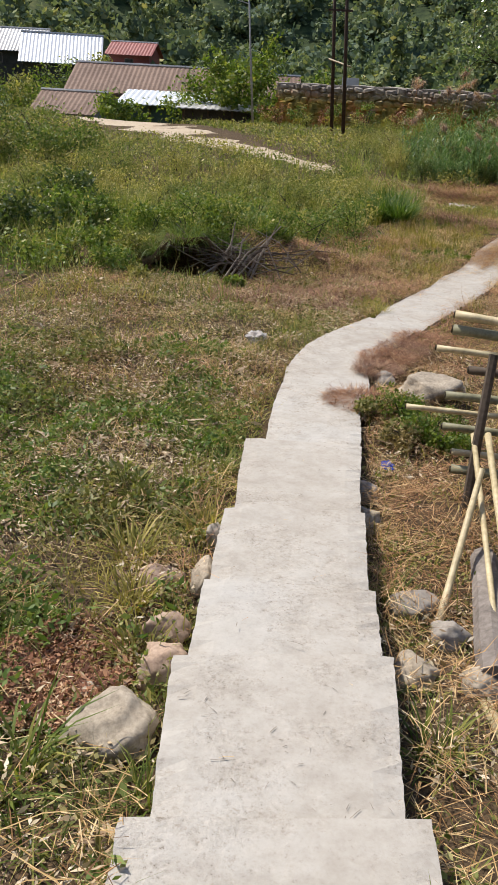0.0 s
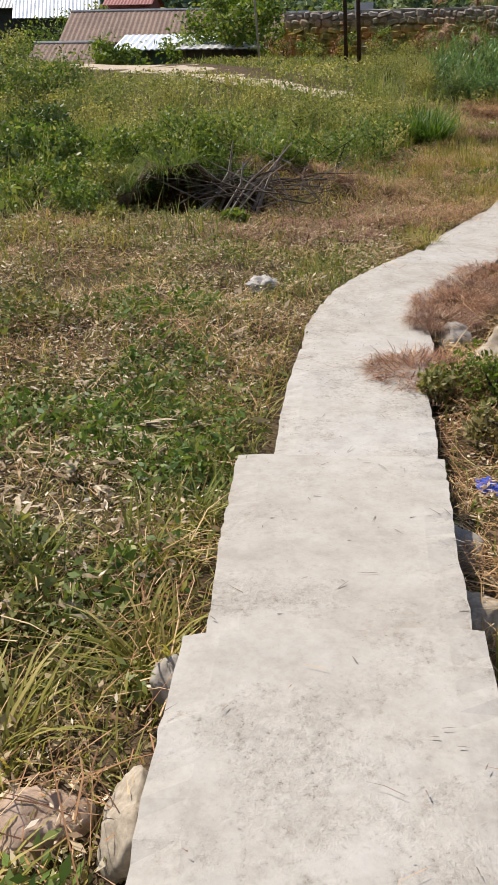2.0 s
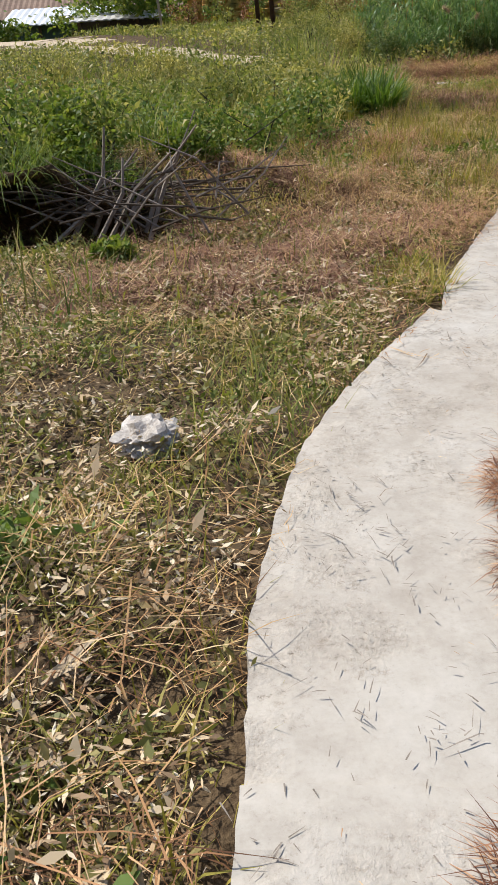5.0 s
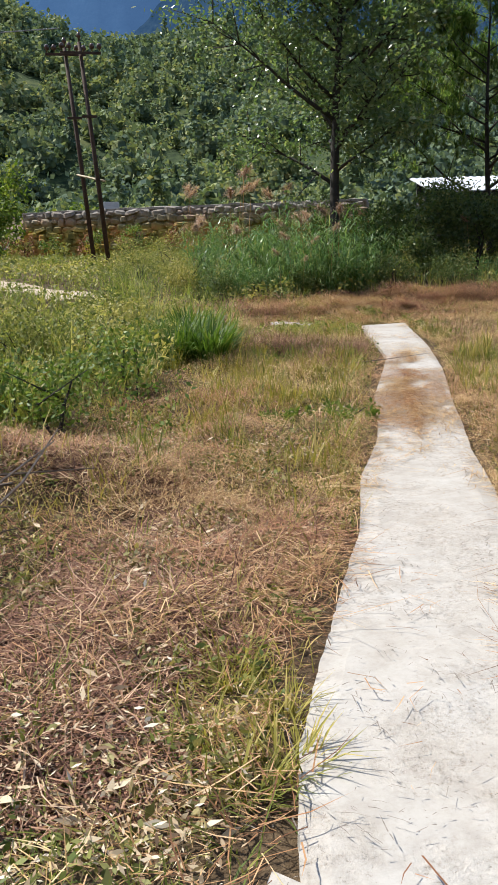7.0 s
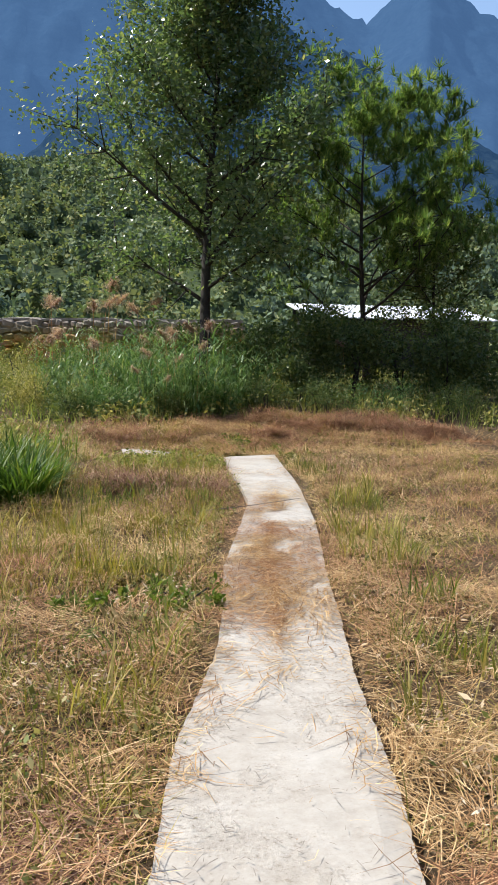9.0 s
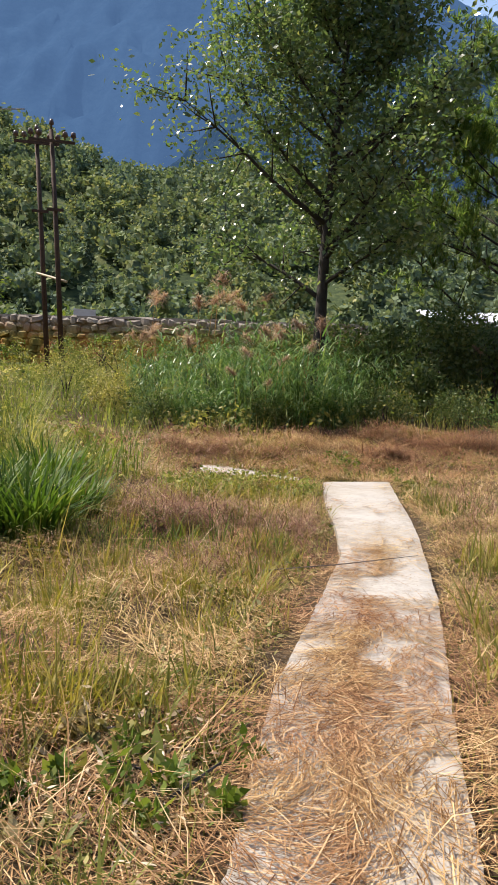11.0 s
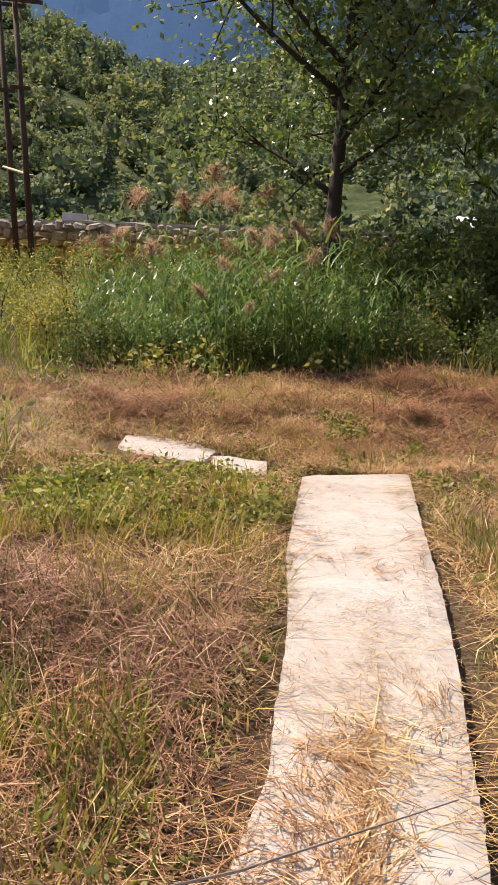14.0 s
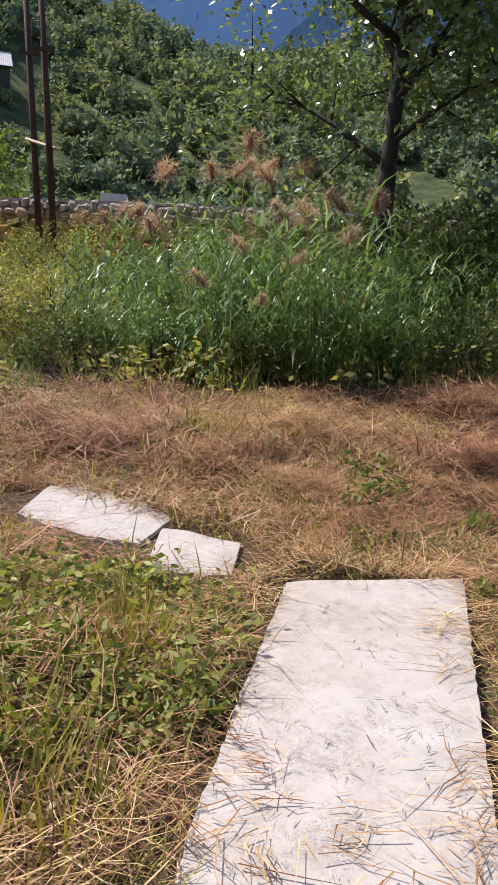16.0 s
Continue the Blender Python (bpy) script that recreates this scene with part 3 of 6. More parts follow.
def path_top(x, y):
    return np.interp(y, [1.9, 2.8, 3.4, 4.1, 4.11, 5.4, 5.41, 7, 9.8, 12, 13.8, 15.5, 17, 24], [-0.635, -0.655, -0.69, -0.71, -0.74, -0.795, -0.885, -0.925, -0.985, -1.085, -1.165, -1.125, -1.1, -1.09])


# ---- dirt track beyond the path ----
def track(name, pts, width, label, lift=0.02):
    vs, fs = [], []
    px, py = [], []
    for (ax, ay), (bx, by) in zip(pts[:-1], pts[1:]):
        k = max(2, int(math.dist((ax, ay), (bx, by)) / 0.25))
        for j in range(k):
            px.append(ax + (bx - ax) * j / k)
            py.append(ay + (by - ay) * j / k)
    for i in range(len(px)):
        a, b = max(i - 1, 0), min(i + 1, len(px) - 1)
        dx, dy = px[b] - px[a], py[b] - py[a]
        L = math.hypot(dx, dy)
        w = width * (1.0 if len(pts) < 6 else float(np.interp(py[i], [27, 31, 36], [1.0, 1.7, 3.4]))) * (0.85 + 0.5 * noise.noise(Vector((px[i], py[i], 3))))
        for u in (-0.5, -0.25, 0, 0.25, 0.5):
            x, y = px[i] - dy / L * u * w, py[i] + dx / L * u * w
            vs.append((x, y, gz(x, y) + lift * (1 - (2 * u) ** 4) - 0.01))
    for i in range(len(px) - 1):
        for k in range(4):
            a = i * 5 + k
            fs.append((a, a + 1, a + 6, a + 5))
    return tagged(new(name, mesh_of(name, vs, fs, DIRT, True)), label, "track", kind="structure")


track("dirt_track", TRACK_MID[3:], 1.3, "pale trodden dirt track through the weeds")
track("dirt_track_right", [(17.5, 33), (20, 35.5), (24, 38), (30, 41)], 2.2, "pale dirt clearing beside the bushes")

# ---- ground cover ----
GROUND_MAT = foliage("yellow_green_weed", [(0.0, (0.10, 0.14, 0.03)), (0.5, (0.24, 0.28, 0.06)), (1.0, (0.48, 0.46, 0.14))], None, 1, 0.4, 0.5)
SCRAP = foliage("dead_leaf_scrap", [(0.0, (0.18, 0.11, 0.06)), (0.35, (0.42, 0.30, 0.18)), (0.8, (0.62, 0.50, 0.33)), (1.0, (0.76, 0.67, 0.52))], None, 1, 0.15, 0.75)
rng = np.random.default_rng(4)


def scatter(n, x0, x1, y0, y1):
    return rng.uniform(x0, x1, n), rng.uniform(y0, y1, n)


def keep(x, y, p):
    k = rng.uniform(size=len(x)) < p
    return x[k], y[k]


def off_path(x, y, edge=0.40):
    d = np.where(y > 21.68, 9.0, seg_dist(x, y, PATH_MID))
    branch = seg_dist(x, y, [(6.0, 21.95), (5.65, 22.2), (5.0, 22.75)])
    return smooth01((d - edge) / 0.15) * smooth01((branch - 0.22) / 0.1)


def strawy(x, y):
    """How far the mown straw covers the ground, 0 to 1."""
    left = np.interp(y, [0, 3, 6, 9, 11, 14, 17, 25, 40], [0.10, 0.12, 0.16, 0.20, 0.36, 0.78, 0.8, 0.6, 0.3])
    right = np.interp(y, [0, 3, 4.2, 5, 9, 25, 40], [0.22, 0.25, 0.6, 0.55, 0.8, 0.95, 0.4])
    side = smooth01((x - np.interp(y, [p[1] for p in PATH_MID], [p[0] for p in PATH_MID])) * 2 + 0.5)
    return (left * (1 - side) + right * side) * (0.40 + 0.5 * vnoise(x, y, 1.3, 21) + 0.75 * smooth01((vnoise(x, y, 0.33, 22) - 0.35) / 0.4))


def meadow(x, y):
    """1 where the uncut tall weeds stand."""
    edge = np.interp(x, [-12, -4, -1.5, 0.5, 1.8, 2.6, 4.2, 5.0, 8, 9.5, 12, 16, 20], [9.5, 10.2, 12.6, 14.2, 16.2, 18.6, 21.5, 25.2, 25.4, 25.6, 24.0, 20.5, 18])
    edge = edge + (vnoise(x, y, 0.9, 31) - 0.5) * 1.0
    d = seg_dist(x, y, TRACK_MID)
    bare = np.interp(y, [21, 24, 26, 30, 35, 50], [0.5, 0.35, 0.1, 0.5, 2.1, 2.6])
    return smooth01((y - edge) / 0.5) * smooth01((d - bare) / 0.4)


MID_Y, MID_X = [p[1] for p in PATH_MID], [p[0] for p in PATH_MID]


def beside(n, y0=1.3, y1=25.6, reach_left=5.0, reach_right=3.6, power=1.5):
    """Places along the path, thinning out to both sides."""
    y = rng.uniform(y0, y1, n)
    d = rng.uniform(0, 1, n) ** power
    d = np.where(rng.uniform(size=n) < 0.58, -d * reach_left, d * reach_right)
    return np.interp(y, MID_Y, MID_X) + d, y


def on_slab(x, y):
    return (y < 21.66) & (seg_dist(x, y, PATH_MID) < np.interp(y, [0, 8, 10, 22], [0.45, 0.42, 0.38, 0.38]))


# lying straw: bent stalks and short straight bits
def straw(n, segs):
    x, y = beside(n, power=1.7)
    near = np.where(y > 21.68, 9.0, seg_dist(x, y, PATH_MID))
    branch = seg_dist(x, y, [(6.0, 21.95), (5.65, 22.2), (5.0, 22.75)]) < 0.24
    p = strawy(x, y) * (1 - 0.9 * meadow(x, y)) * smooth01((near - 0.36) / 0.10) * np.where(branch, 0.04, 1)
    p = p * (1 - 0.6 * np.exp(-((y - 19.8) / 1.2) ** 2) * (x < np.interp(y, MID_Y, MID_X)))
    heavy = np.maximum(smooth01(1.25 - np.abs(y - 15.6) / 1.5), 0.5 * smooth01(1.2 - np.abs(y - 16.6) / 3.0)) * smooth01((vnoise(x, y, 0.55, 8) + 0.45 * vnoise(x, y, 0.2, 9) - 0.50 - 0.45 * np.clip(x - np.interp(y, MID_Y, MID_X), -0.1, 0.3)) / 0.16)
    p = np.where(on_slab(x, y), np.where(y < 9, 0.001, np.where(y < 13.3, 0.003, 0.005 + heavy * 0.8 + 0.07 * smooth01((vnoise(x + 2 * y, y, 0.45, 45) - 0.5) / 0.3) * smooth01((21 - y) / 3))), p)
    spill = smooth01((vnoise(x, y, 0.5, 99) + 0.4 * vnoise(x, y, 0.16, 98) - 0.55) / 0.3) * np.interp(y, [4, 8, 10, 22], [0.0, 0.3, 0.8, 1.0])
    p = np.maximum(p, 0.22 * spill * smooth01((near - (0.44 - 0.26 * spill)) / 0.08) * (near < 0.55))
    k = rng.uniform(size=len(x)) < p
    x, y, heavy = x[k], y[k], np.maximum(heavy[k], spill[k])
    n = len(x)
    onp = (y < 21.68) & (seg_dist(x, y, PATH_MID) < 0.44)
    z = np.where(onp, path_top(x, y) + 0.004, ground(x, y)) + rng.uniform(0.0, 0.05, n) * np.where(onp, 0.1 + 0.4 * heavy, 1)
    z = z + np.where(onp, 0, vnoise(x, y, 0.7, 41) ** 2 * 0.09)
    z = z + np.where(onp, 0, smooth01((vnoise(x, y, 0.38, 43) - 0.4) / 0.4) * rng.uniform(0, 0.10, n))
    length = (rng.gamma(2.2, 0.07, n) + 0.04) * (1.0 if segs > 1 else 0.42) * np.where(onp, np.where(heavy < 0.4, 0.34, 0.75), 1)
    lay = 9.0 * vnoise(x, y, 0.55, 44) + rng.normal(0, 0.55, n) + np.where(rng.uniform(size=n) < 0.3, rng.uniform(0, 6.283, n), 0)
    width = rng.uniform(0.0018, 0.0052, n) * np.where(onp & (heavy < 0.4), 0.55, 1)
    return strip_blades(rng, np.stack([x, y, z], 1), length, width, lay, rng.normal(0.12, 0.24, n) * np.where(onp, 0.15, 1), rng.uniform(0.0, 0.7, n) * np.where(onp, 0.15, 1), segs, 0.35)


tagged(new("straw_litter", blades_mesh("straw_litter", STRAW, straw(310000, 2), straw(330000, 1))), "mown dry straw and stalks lying on the ground", "straw", kind="stuff")

# short green and yellowing grass
x, y = beside(330000)
near = seg_dist(x, y, PATH_MID)
side = x > np.interp(y, MID_Y, MID_X)
green = np.interp(y, [0, 6, 9, 12, 15, 27], [0.95, 0.95, 0.9, 0.85, 0.95, 0.95]) * np.where(side, 0.45, 1) * (0.05 + 0.7 * vnoise(x, y, 0.8, 51) ** 1.6 + 0.9 * smooth01((vnoise(x, y, 0.24, 52) - 0.5) / 0.25) * vnoise(x, y, 0.9, 53))
p = green * off_path(x, y, 0.36) * (1 - 0.6 * meadow(x, y))
x, y = keep(x, y, p)
n = len(x)
sets = strip_blades(rng, np.stack([x, y, ground(x, y) - 0.01], 1), rng.gamma(4, 0.028, n) + 0.03, rng.uniform(0.003, 0.008, n), rng.uniform(0, 6.283, n), rng.uniform(0.4, 1.5, n), rng.uniform(0.2, 1.2, n))
tagged(new("short_grass", blades_mesh("short_grass", SHORT_GREEN, sets)), "short green and yellowing field grass", "grass", kind="stuff")

# low leafy weeds
x, y = beside(560000, 1.3, 25.6, 6.0, 4.0, 1.3)
side = x > np.interp(y, MID_Y, MID_X)
p = np.interp(y, [0, 6, 9, 12, 14, 18, 27], [0.6, 0.55, 0.75, 0.85, 0.5, 0.55, 0.3]) * np.where(side, np.interp(y, [0, 5, 8], [0.8, 0.7, 0.45]), 1) * smooth01((0.7 * vnoise(x, y, 0.6, 61) + 0.7 * vnoise(x, y, 0.19, 62) - 0.58) / 0.22)
p = p + 0.7 * smooth01(1.4 - np.hypot((x - 5.2) / 0.8, (y - 21.0) / 0.7)) + 0.5 * smooth01(1.3 - np.hypot((x - 7.3) / 0.6, (y - 23.3) / 0.5))
p = p * off_path(x, y, 0.36)
x, y = keep(x, y, p)
n = len(x)
z = ground(x, y) + rng.uniform(0, 1, n) ** 0.7 * (0.02 + 0.16 * vnoise(x, y, 0.19, 62) ** 2 * (0.4 + vnoise(x, y, 0.6, 61)))
tagged(new("low_weeds", leaves_mesh("low_weeds", GROUND_WEED, leaf_quads(rng, np.stack([x, y, z], 1), np.minimum(rng.gamma(3, 0.007, n) + 0.011, 0.055), 0.46, 0.2))), "low leafy weeds creeping over the field", "weeds", kind="stuff")

# dark reddish withered stalks left of the path before the junction
x = rng.uniform(2.6, 8.4, 150000)
y = rng.uniform(17.0, 21.0, len(x))
near = seg_dist(x, y, PATH_MID)
x, y = keep(x, y, smooth01((near - 0.42) / 0.3) * np.exp(-(np.maximum(0, near - 1.5) / 0.6) ** 2) * np.where(x > np.interp(y, MID_Y, MID_X), 0.35, 0.85) * smooth01((vnoise(x, y, 0.9, 95) + 0.35 * vnoise(x, y, 0.25, 96) - 0.52) / 0.22) * smooth01((y - 17.0) / 0.9) * 0.85)
n = len(x)
sets = strip_blades(rng, np.stack([x, y, ground(x, y) + rng.uniform(0, 1, n) * (0.03 + 0.24 * smooth01((vnoise(x, y, 0.5, 46) - 0.35) / 0.4))], 1), rng.gamma(3, 0.052, n) + 0.04, rng.uniform(0.0022, 0.0055, n), rng.uniform(0, 6.283, n), rng.normal(0.15, 0.4, n), rng.uniform(0, 0.9, n), 2, 0.5)
tagged(new("withered_stalks", blades_mesh("withered_stalks", WITHERED, sets)), "tangled dark reddish withered stalks beside the path", "straw", kind="stuff")

# mown reddish-brown patch left of the path by the pit
x = rng.uniform(-0.6, 2.6, 80000)
y = rng.uniform(10.2, 14.2, len(x))
x, y = keep(x, y, off_path(x, y, 0.5) * (x < np.interp(y, MID_Y, MID_X)) * 0.8 * smooth01((vnoise(x, y, 0.8, 97) - 0.33) / 0.25))
n = len(x)
sets = strip_blades(rng, np.stack([x, y, ground(x, y) + rng.uniform(0, 0.06, n)], 1), rng.gamma(3, 0.04, n) + 0.04, rng.uniform(0.003, 0.008, n), rng.uniform(0, 6.283, n), rng.normal(0.12, 0.25, n), rng.uniform(0, 0.9, n), 2, 0.5)
tagged(new("mown_stalks", blades_mesh("mown_stalks", WITHERED, sets)), "mown reddish-brown dry stalks beside the path", "straw", kind="stuff")

# scattered upright yellow-green shoots in the straw
x, y = beside(26000, 13.0, 21.0, 2.6, 1.2, 1.1)
x, y = keep(x, y, off_path(x, y, 0.5) * smooth01((vnoise(x, y, 0.35, 98) - 0.55) / 0.2))
n = len(x)
sets = strip_blades(rng, np.stack([x, y, ground(x, y) - 0.01], 1), rng.gamma(5, 0.035, n) + 0.05, rng.uniform(0.006, 0.013, n), rng.uniform(0, 6.283, n), rng.uniform(1.0, 1.5, n), rng.uniform(0.1, 0.8, n))
tagged(new("grass_shoots", blades_mesh("grass_shoots", SHORT_GREEN, sets)), "upright yellow-green grass shoots among the straw", "grass", kind="stuff")

# green creeping weeds and broad blades beside the first steps
x = rng.uniform(-2.6, 0.2, 70000)
y = rng.uniform(1.6, 8.2, len(x))
x, y = keep(x, y, off_path(x, y, 0.44) * (x < np.interp(y, MID_Y, MID_X)) * smooth01((vnoise(x, y, 0.5, 81) + 0.4 * vnoise(x, y, 0.15, 82) - 0.56) / 0.2))
n = len(x)
z = ground(x, y) + rng.uniform(0, 1, n) * (0.03 + 0.15 * smooth01((vnoise(x, y, 0.15, 82) - 0.3) / 0.5))
tagged(new("creeping_weeds", leaves_mesh("creeping_weeds", WEED, leaf_quads(rng, np.stack([x, y, z], 1), np.minimum(rng.gamma(3, 0.0095, n) + 0.014, 0.08), 0.42, 0.25))), "green creeping weeds beside the concrete steps", "weeds", kind="stuff")

# thinner cover farther out on both sides
x, y = scatter(170000, -9, 17, 9, 27)
near = seg_dist(x, y, PATH_MID)
x, y = keep(x, y, smooth01((near - 2.0) / 1.5) * (1 - meadow(x, y)) * (0.35 + 0.65 * vnoise(x, y, 0.9, 33)))
n = len(x)
sets = strip_blades(rng, np.stack([x, y, ground(x, y)], 1), rng.gamma(3, 0.07, n) + 0.05, rng.uniform(0.004, 0.010, n), 8.0 * vnoise(x, y, 0.8, 35) + rng.normal(0, 0.7, n), rng.normal(0.12, 0.25, n), rng.uniform(0.0, 0.8, n), 2, 0.4)
tagged(new("outer_straw", blades_mesh("outer_straw", STRAW, sets)), "dry straw and stubble over the wider field", "straw", kind="stuff")
x, y = scatter(90000, -9, 17, 9, 27)
near = seg_dist(x, y, PATH_MID)
x, y = keep(x, y, smooth01((near - 1.5) / 1.5) * (1 - meadow(x, y)) * (1 - smooth01((y - 21.5) / 0.8) * (x > 3.5)) * smooth01((vnoise(x, y, 1.1, 34) - 0.4) / 0.3))
n = len(x)
sets = strip_blades(rng, np.stack([x, y, ground(x, y)], 1), rng.gamma(4, 0.045, n) + 0.05, rng.uniform(0.005, 0.012, n), rng.uniform(0, 6.283, n), rng.uniform(0.6, 1.5, n), rng.uniform(0.2, 1.2, n))
tagged(new("outer_grass", blades_mesh("outer_grass", SHORT_GREEN, sets)), "yellow-green grass over the wider field", "grass", kind="stuff")

# a low swath of raked reddish straw before the reeds
x = rng.uniform(3.0, 12, 52000)
y = 23.9 + (x - 7) * 0.02 + rng.normal(0, 0.95, len(x))
x, y = keep(x, y, off_path(x, y, 0.42) * (y < 25.9) * (0.1 + 0.9 * smooth01((vnoise(x, y, 0.8, 71) + 0.4 * vnoise(x, y, 0.25, 72) - 0.45) / 0.25)))
n = len(x)
z = ground(x, y) + rng.uniform(0.01, 1, n) * (0.05 + 0.30 * smooth01((vnoise(x, y, 0.6, 47) - 0.35) / 0.4)) * np.exp(-((y - 24.4) / 1.3) ** 2)
sets = strip_blades(rng, np.stack([x, y, z], 1), rng.gamma(3, 0.08, n) + 0.08, rng.uniform(0.004, 0.009, n), 7.0 * vnoise(x, y, 0.7, 48) + rng.normal(0, 0.7, n), rng.normal(0.08, 0.25, n), rng.uniform(0, 0.9, n), 2, 0.5)
tagged(new("raked_straw", blades_mesh("raked_straw", REDDISH, sets)), "swath of raked reddish dry stalks before the reeds", "straw", kind="stuff")

# pale trodden straw where the branch leaves the junction
x, y = rng.uniform(2.2, 6.4, 36000), rng.uniform(22.3, 25.4, 36000)
x, y = keep(x, y, off_path(x, y, 0.4) * smooth01((6.2 - x) / 1.5) * smooth01((vnoise(x, y, 0.6, 36) + 0.3 * vnoise(x, y, 0.2, 37) - 0.42) / 0.25))
n = len(x)
sets = strip_blades(rng, np.stack([x, y, ground(x, y) + rng.uniform(0.0, 0.06, n)], 1), rng.gamma(3, 0.05, n) + 0.05, rng.uniform(0.003, 0.007, n), 6.0 * vnoise(x, y, 0.9, 38) + rng.normal(0, 0.5, n), rng.normal(0.03, 0.14, n), rng.uniform(0, 0.4, n), 2, 0.3)
tagged(new("trodden_straw", blades_mesh("trodden_straw", SCRAP, sets)), "pale trodden straw lying flat round the branch path", "straw", kind="stuff")

# mat of low yellow-green weeds at the junction
a, q = rng.uniform(0, 6.283, 34000), np.sqrt(rng.uniform(size=34000))
x, y = 5.15 + q * np.cos(a) * 0.95, 20.95 + q * np.sin(a) * 0.75
x, y = keep(x, y, off_path(x, y, 0.40) * (0.25 + 0.75 * smooth01((vnoise(x, y, 0.3, 64) - 0.3) / 0.3)))
n = len(x)
z = ground(x, y) + rng.gamma(2, 0.03, n)
tagged(new("weed_mat", leaves_mesh("weed_mat", GROUND_MAT, leaf_quads(rng, np.stack([x, y, z], 1), rng.gamma(5, 0.005, n) + 0.015, 0.55, 0.3))), "mat of low yellow-green weeds beside the junction", "weeds", kind="stuff")

# dead leaves and husk scraps
x, y = beside(330000, 1.3, 16)
p = np.interp(y, [0, 4, 5, 8, 11, 16], [0.6, 0.7, 0.95, 0.95, 0.7, 0.2]) * off_path(x, y, 0.42) * smooth01((0.6 * vnoise(x, y, 0.9, 91) + 0.6 * vnoise(x, y, 0.3, 92) - 0.45) / 0.3)
x, y = keep(x, y, p)
n = len(x)
z = ground(x, y) + rng.uniform(0.02, 0.11, n)
tagged(new("dead_leaf_litter", leaves_mesh("dead_leaf_litter", SCRAP, leaf_quads(rng, np.stack([x, y, z], 1), rng.gamma(2.0, 0.010, n) + 0.008, 0.30, 0.6))), "pale dead leaves and husk scraps on the ground", "leaf litter", kind="stuff")

# reddish wood chips on bare soil by the first stones
a, q = rng.uniform(0, 6.283, 9000), np.sqrt(rng.uniform(size=9000))
x, y = -0.80 + q * np.cos(a) * 0.34, 2.9 + q * np.sin(a) * 0.42
n = len(x)
tagged(new("wood_chips", leaves_mesh("wood_chips", REDDISH, leaf_quads(rng, np.stack([x, y, ground(x, y) + rng.uniform(0.045, 0.075, n)], 1), rng.gamma(2.5, 0.007, n) + 0.008, 0.35, 0.7))), "reddish-brown wood chips strewn over bare soil", "wood chips", kind="stuff")

# tall uncut meadow: blades and leaves
x, y = scatter(240000, -16, 24, 9, 46)
d = np.hypot(x - 2, y - 6)
p = meadow(x, y) * np.interp(d, [5, 14, 25, 45], [1, 0.85, 0.45, 0.25]) * (0.12 + 0.88 * smooth01((vnoise(x, y, 0.5, 73) + 0.4 * vnoise(x, y, 0.2, 74) - 0.5) / 0.25))
x, y = keep(x, y, p)
n = len(x)
hgt = (0.10 + 0.50 * vnoise(x, y, 1.6, 71) ** 1.6 + 0.38 * vnoise(x, y, 0.5, 73) ** 1.5) * np.interp(y, [9, 13, 18, 28, 35, 46], [0.7, 0.9, 1.0, 0.85, 0.5, 0.45])
hgt = hgt * rng.uniform(0.6, 1.25, n)
sets = strip_blades(rng, np.stack([x, y, ground(x, y) - 0.02], 1), hgt * 1.15, rng.uniform(0.004, 0.011, n) * np.interp(y, [9, 20, 46], [1, 1.5, 2.4]), rng.uniform(0, 6.283, n), rng.uniform(1.0, 1.55, n), rng.uniform(0.1, 1.0, n))
tagged(new("tall_meadow_grass", blades_mesh("tall_meadow_grass", TALL, sets)), "tall uncut meadow grass, green turning straw-yellow", "grass", kind="stuff")
x, y = scatter(420000, -14, 20, 9, 42)
d = np.hypot(x - 2, y - 6)
p = meadow(x, y) * np.interp(d, [5, 14, 25, 45], [1, 0.9, 0.35, 0.15]) * smooth01((0.7 * vnoise(x, y, 1.3, 81) + 0.7 * vnoise(x, y, 0.35, 82) - 0.56) / 0.2)
x, y = keep(x, y, p)
n = len(x)
z = ground(x, y) + rng.uniform(0.02, 1, n) ** 0.8 * (0.08 + 0.35 * vnoise(x, y, 1.3, 81) + 0.38 * vnoise(x, y, 0.35, 82) ** 1.5) * np.interp(y, [9, 28, 35, 46], [1.0, 0.85, 0.5, 0.45])
z_size = (rng.gamma(5, 0.011, n) + 0.025) * np.interp(y, [9, 20, 30, 44], [0.9, 0.85, 1.1, 1.5])
co = leaf_quads(rng, np.stack([x, y, z], 1), z_size, 0.5, 0.25).reshape(-1, 4, 3)
back = y + rng.normal(0, 1.5, n) > 16.5
tagged(new("meadow_weeds", leaves_mesh("meadow_weeds", WEED, co[~back].reshape(-1, 3))), "broad-leaved weeds standing in the meadow", "weeds", kind="stuff")
tagged(new("olive_meadow_weeds", leaves_mesh("olive_meadow_weeds", OLIVE, co[back].reshape(-1, 3))), "olive and straw-coloured weeds of the far meadow", "weeds", kind="stuff")


# ---- clumps of grass ----
def clump_mesh(name, seed, count, radius, height, width, material, segs=3, droop=(0.5, 1.6), rise=(1.1, 1.55), rx=1.0):
    r = np.random.default_rng(seed)
    a, q = r.uniform(0, 6.283, count), np.sqrt(r.uniform(size=count)) * radius
    base = np.stack([q * np.cos(a) * rx, q * np.sin(a), np.full(count, -0.03)], 1)
    az = a + r.normal(0, 0.9, count)
    L = height * r.uniform(0.55, 1.15, count)
    return blades_mesh(name, material, strip_blades(r, base, L, width * r.uniform(0.6, 1.2, count), az, r.uniform(*rise, count), r.uniform(*droop, count), segs))


